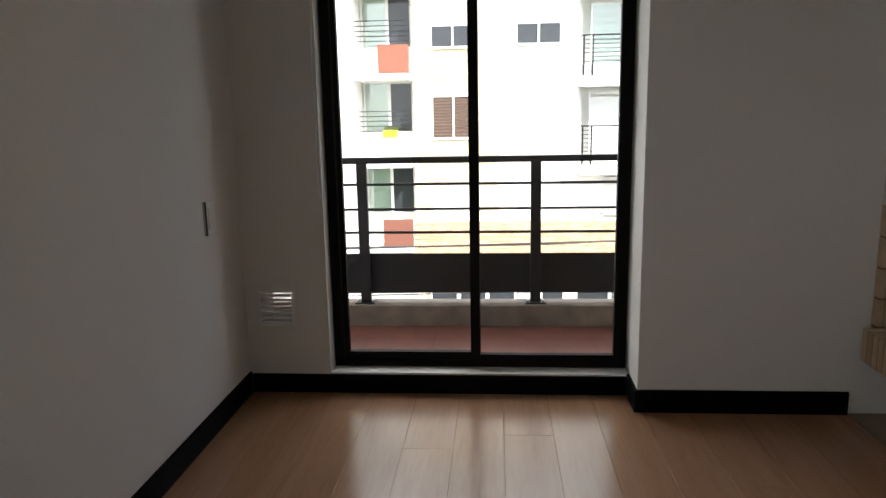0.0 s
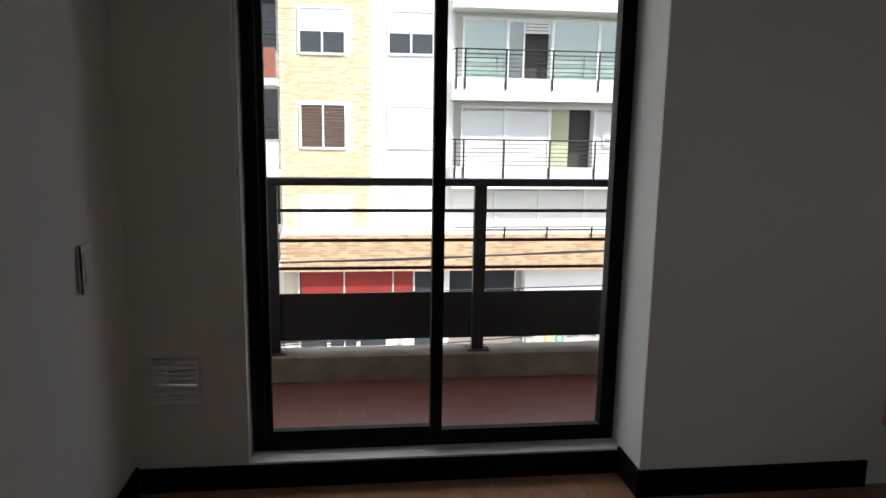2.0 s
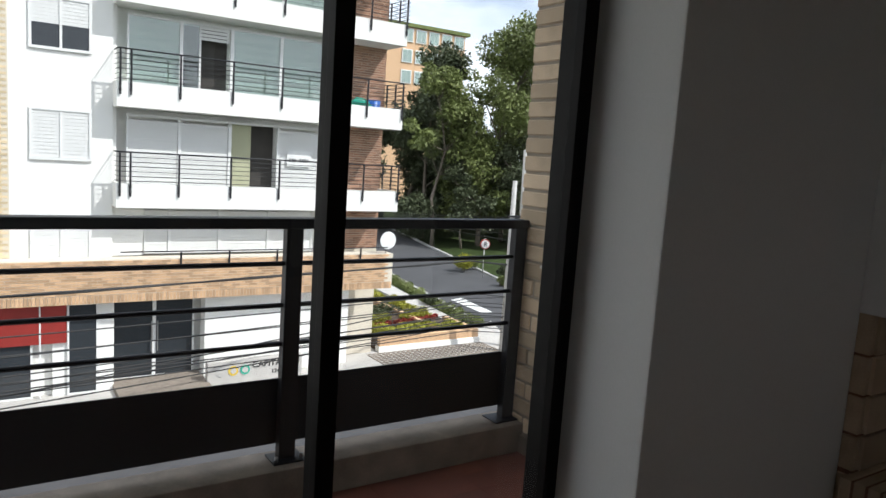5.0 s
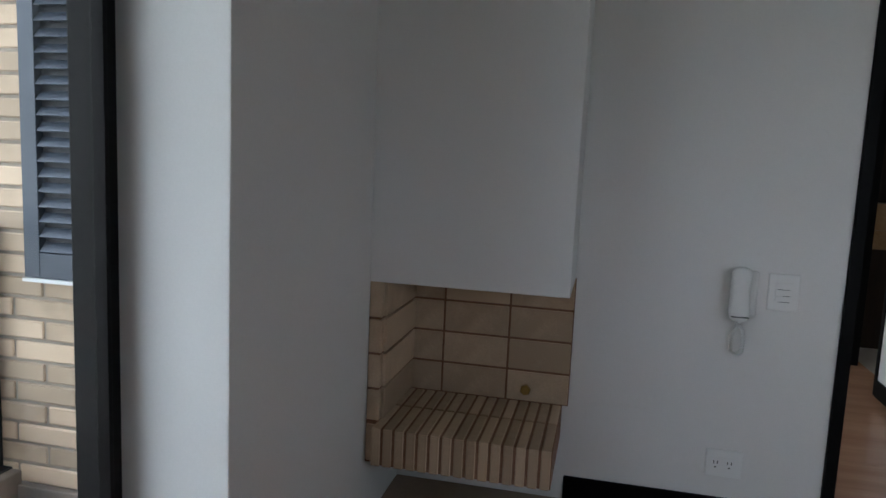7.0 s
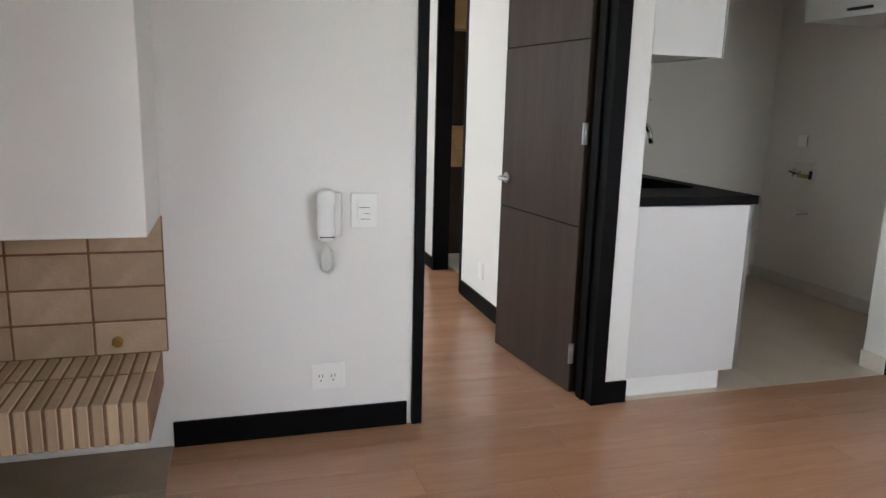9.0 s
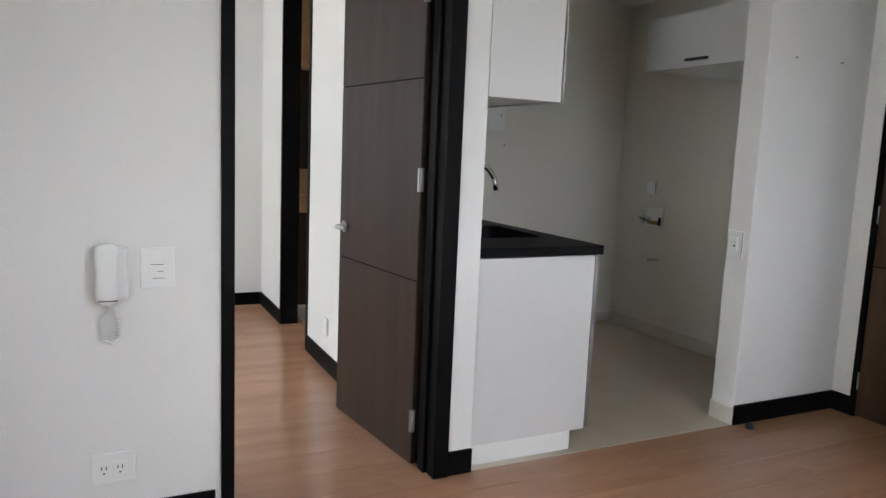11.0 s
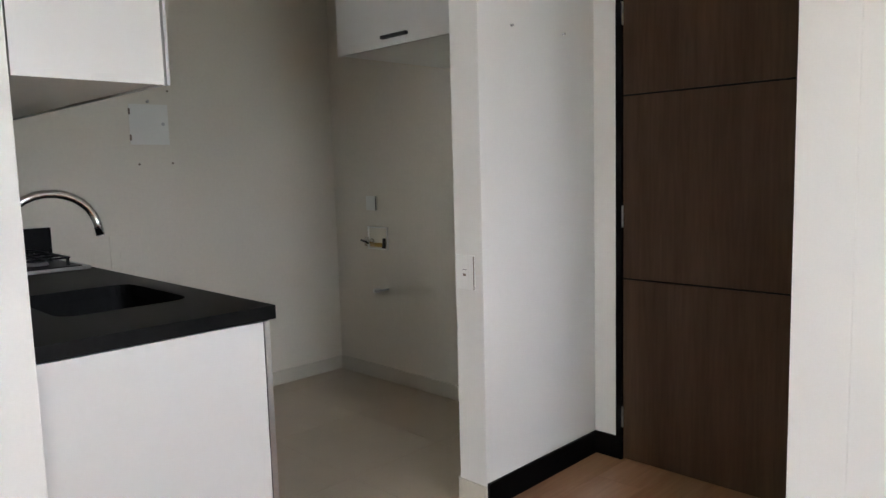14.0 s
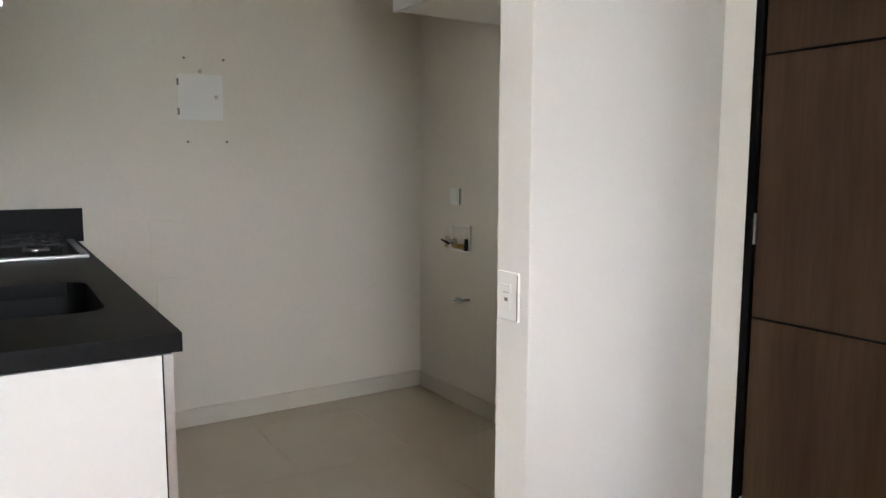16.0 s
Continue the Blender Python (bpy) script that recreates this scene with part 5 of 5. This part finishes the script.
boxes("pot", "lime", [(-4.2, -3.75, FY - 1.1, FY - 0.9, 0.52, 0.72)], pt, 0.02)
leaves("plant", "leaf", [(-4.1 + k * 0.1, FY - 1.0, 0.78, 0.08) for k in range(4)], 200, 0.04, pt, 140)

farb = empty("distant_building", 60, 92, GZ, "distant brick apartment block above the trees", "building")
boxes("wall", "obrick", [(44, 61.0, 90, 104, GZ, 18.9)], farb)
boxes("roof", "leaf", [(43.5, 61.6, 89.6, 104.5, 18.9, 19.4)], farb)
for i in range(5):
    for k in range(3):
        w = boxes("window", "frame_white", [(50.2 + i * 2.2, 51.9 + i * 2.2, 89.85, 89.99, 11.0 + k * 2.9, 12.9 + k * 2.9)], farb)
        boxes("pane", "pane_far", [(50.35 + i * 2.2, 51.0 + i * 2.2, 89.80, 89.84, 11.15 + k * 2.9, 12.75 + k * 2.9), (51.1 + i * 2.2, 51.75 + i * 2.2, 89.80, 89.84, 11.15 + k * 2.9, 12.75 + k * 2.9)], w)

# ---- bricks, boards and tiles ----
MESHES = {}


def piece(name, material, x0, x1, y0, y1, z0, z1, parent, bevel=0.003):
    """A bevelled block; alike blocks share one mesh."""
    key = (material, round(x1 - x0, 4), round(y1 - y0, 4), round(z1 - z0, 4))
    if key not in MESHES:
        dx, dy, dz = [(b - a) / 2 for a, b in ((x0, x1), (y0, y1), (z0, z1))]
        bm = bmesh.new()
        bm_box(bm, -dx, dx, -dy, dy, -dz, dz)
        if bevel:
            bmesh.ops.bevel(bm, geom=bm.edges[:], offset=bevel, segments=1, affect="EDGES")
        me = bpy.data.meshes.new(name)
        bmesh.ops.recalc_face_normals(bm, faces=bm.faces)
        bm.to_mesh(me)
        bm.free()
        me.materials.append(M[material])
        MESHES[key] = me
    ob = new(name, MESHES[key])
    ob.parent = parent
    ob.matrix_parent_inverse = parent.matrix_basis.inverted()
    ob.location = ((x0 + x1) / 2, (y0 + y1) / 2, (z0 + z1) / 2)
    return ob


rnd = random.Random(3)
pier = bpy.data.objects["backing_pier"]
COURSE = 0.0740
for r in range(32):
    z0 = 0.089 + r * COURSE
    y_lo = 0.28 if z0 < 0.80 else 1.040
    if z0 + 0.06 > 2.42:
        break
    y = 1.232
    first = 0.235 if r % 2 or z0 > 0.80 else 0.112
    ln = first
    while y - 0.03 > y_lo:
        y2 = max(y - ln, y_lo)
        piece("brick", "cream_brick", BX1 - rnd.uniform(0.000, 0.004), BX1 + 0.10, y2, y, z0, z0 + 0.061, pier, 0.004)
        y, ln = y2 - 0.012, 0.235
fpp = fp
for yb0, yb1 in ((-0.247, -0.130), (-0.498, -0.255), (-0.735, -0.506)):
    for zb0, zb1 in ((FZ1 + 0.001, 0.492), (0.500, 0.613), (0.621, 0.735), (0.743, 0.866)):
        piece("brick", "fire_brick", XR - 0.020, XR - 0.004, yb0, yb1, zb0, zb1, fpp, 0.002)
for zb0, zb1 in ((FZ0 - 0.004, 0.372), (0.386, 0.492), (0.500, 0.613), (0.621, 0.735), (0.743, 0.865)):
    piece("brick", "fire_brick", 0.800, 0.824, -0.127, YP - 0.0015, zb0, zb1, fpp, 0.003)
    piece("brick", "fire_brick", 0.827, XR - 0.021, -0.136, -0.112, zb0 if zb0 > 0.3 else FZ1 + 0.001, zb1, fpp, 0.002) if zb1 > FZ1 + 0.01 else None
w = (0.718 - 0.112) / 15
for i in range(15):
    y1 = -0.116 - i * w
    for x0, x1 in ((HX, HX + 0.236), (HX + 0.244, XR - 0.022)):
        piece("brick", "fire_brick", x0, x1, y1 - w + 0.009, y1, FZ0, FZ1, fpp, 0.003)
fl = bpy.data.objects["floor"]
x, col = XL, 0
while x < 4.7:
    x1 = min(x + 0.192, 4.72)
    y = DY - 0.02 - rnd.uniform(0, 1.1)
    while y < YW + 0.02:
        ya, yb = max(y, DY - 0.05), min(y + 1.2, YW + 0.03)
        if x1 > XR and x < XR and yb > -4.05 and ya < -2.6:
            pass
        if yb - ya > 0.02:
            segs = [(ya, yb)]
            if x1 > XR + 0.003:
                segs = [(max(a, -2.60), b) for a, b in segs if b > -2.58]
            for a, b in segs:
                piece("board", "floor", x + 0.0004, (x1 if x >= XR or x1 < XR else x1) - 0.0004, a + 0.0004, b - 0.0004, -0.010, 0.0, fl, 0.0006)
        y += 1.2
    x = x1
    if abs(x - XR) < 0.19 and x < XR:
        piece("board", "floor", x, XR - 0.0004, DY - 0.05, YW - 0.0, -0.010, 0.0, fl, 0.0006)
        x = XR
kf = bpy.data.objects["kitchen_floor"]
for i in range(4):
    for j in range(5):
        xa, xb = XR + 0.0005 + i * 0.6, min(XR + 0.5995 + i * 0.6, KX)
        ya, yb = KY + j * 0.5 + 0.0005, min(KY + 0.4995 + j * 0.5, -2.602)
        if xa < KX - 0.02 and ya < yb:
            piece("tile", "ktile", xa, xb, ya, yb, -0.0035, 0.001, kf, 0.0006)
bp = empty("balcony_paving", -1.3, 0.7, 0, "red clay tiles on the balcony floor", "tile floor", kind="structure")
for i in range(30):
    for j in range(7):
        xa = BX1 - 0.003 - (i + 1) * 0.123
        ya = 0.272 + j * 0.123
        piece("tile", "red_tile", xa, xa + 0.1226, ya, min(ya + 0.1226, BYC - 0.002), ZB - 0.007, ZB + 0.003, bp, 0.0005) if ya < BYC - 0.03 and xa > BX0 else None
# yellow brick band over the ground floor, near soldier course
band = empty("brick_band", 4.0, BY, -3.4, "orange brick band over the ground floor", "brick band")
boxes("band_core", "pale_mortar", [(-3.35, 10.55, BY - 0.06, FY - 0.04, -3.38, -2.20)], band)
bm = bmesh.new()
for i in range(150):
    xa = -3.34 + i * 0.0925
    bm_box(bm, xa, xa + 0.078, BY - 0.075, BY - 0.061, -3.38, -3.16)
for j in range(12):
    for i in range(55):
        xa = -3.34 + i * 0.252 + (0.126 if j % 2 else 0)
        if xa + 0.238 < 10.5:
            bm_box(bm, xa, xa + 0.238, BY - 0.075, BY - 0.061, -3.14 + j * 0.078, -3.14 + j * 0.078 + 0.064)
tagged(part("bricks", bm, "obrick", band), kind="stuff")
bm = bmesh.new()
for j in range(96):
    for i in range(11):
        xa = -3.34 + i * 0.252 + (0.126 if j % 2 else 0)
        z = -2.18 + j * 0.078
        if xa + 0.238 < -0.55 and z < 6 and not (xa + 0.238 > -2.81 and xa < -1.25 and any(-2.48 + 2.84 * k - 0.07 < z < -1.02 + 2.84 * k for k in range(4))):
            bm_box(bm, xa, xa + 0.238, FY - 0.042, FY - 0.031, z, z + 0.066)
tagged(part("bricks", bm, "yellow_brick", far), kind="stuff")

bm = bmesh.new()
for j in range(146):
    for i in range(9):
        xa = 8.67 + i * 0.252 - (0.126 if j % 2 else 0)
        a, b = max(xa, 8.662), min(xa + 0.238, 10.618)
        if b - a > 0.05:
            bm_box(bm, a, b, BY + 1.288, BY + 1.299, -2.18 + j * 0.078, -2.18 + j * 0.078 + 0.066)
tagged(part("bricks", bm, "brown_brick", far), kind="stuff")
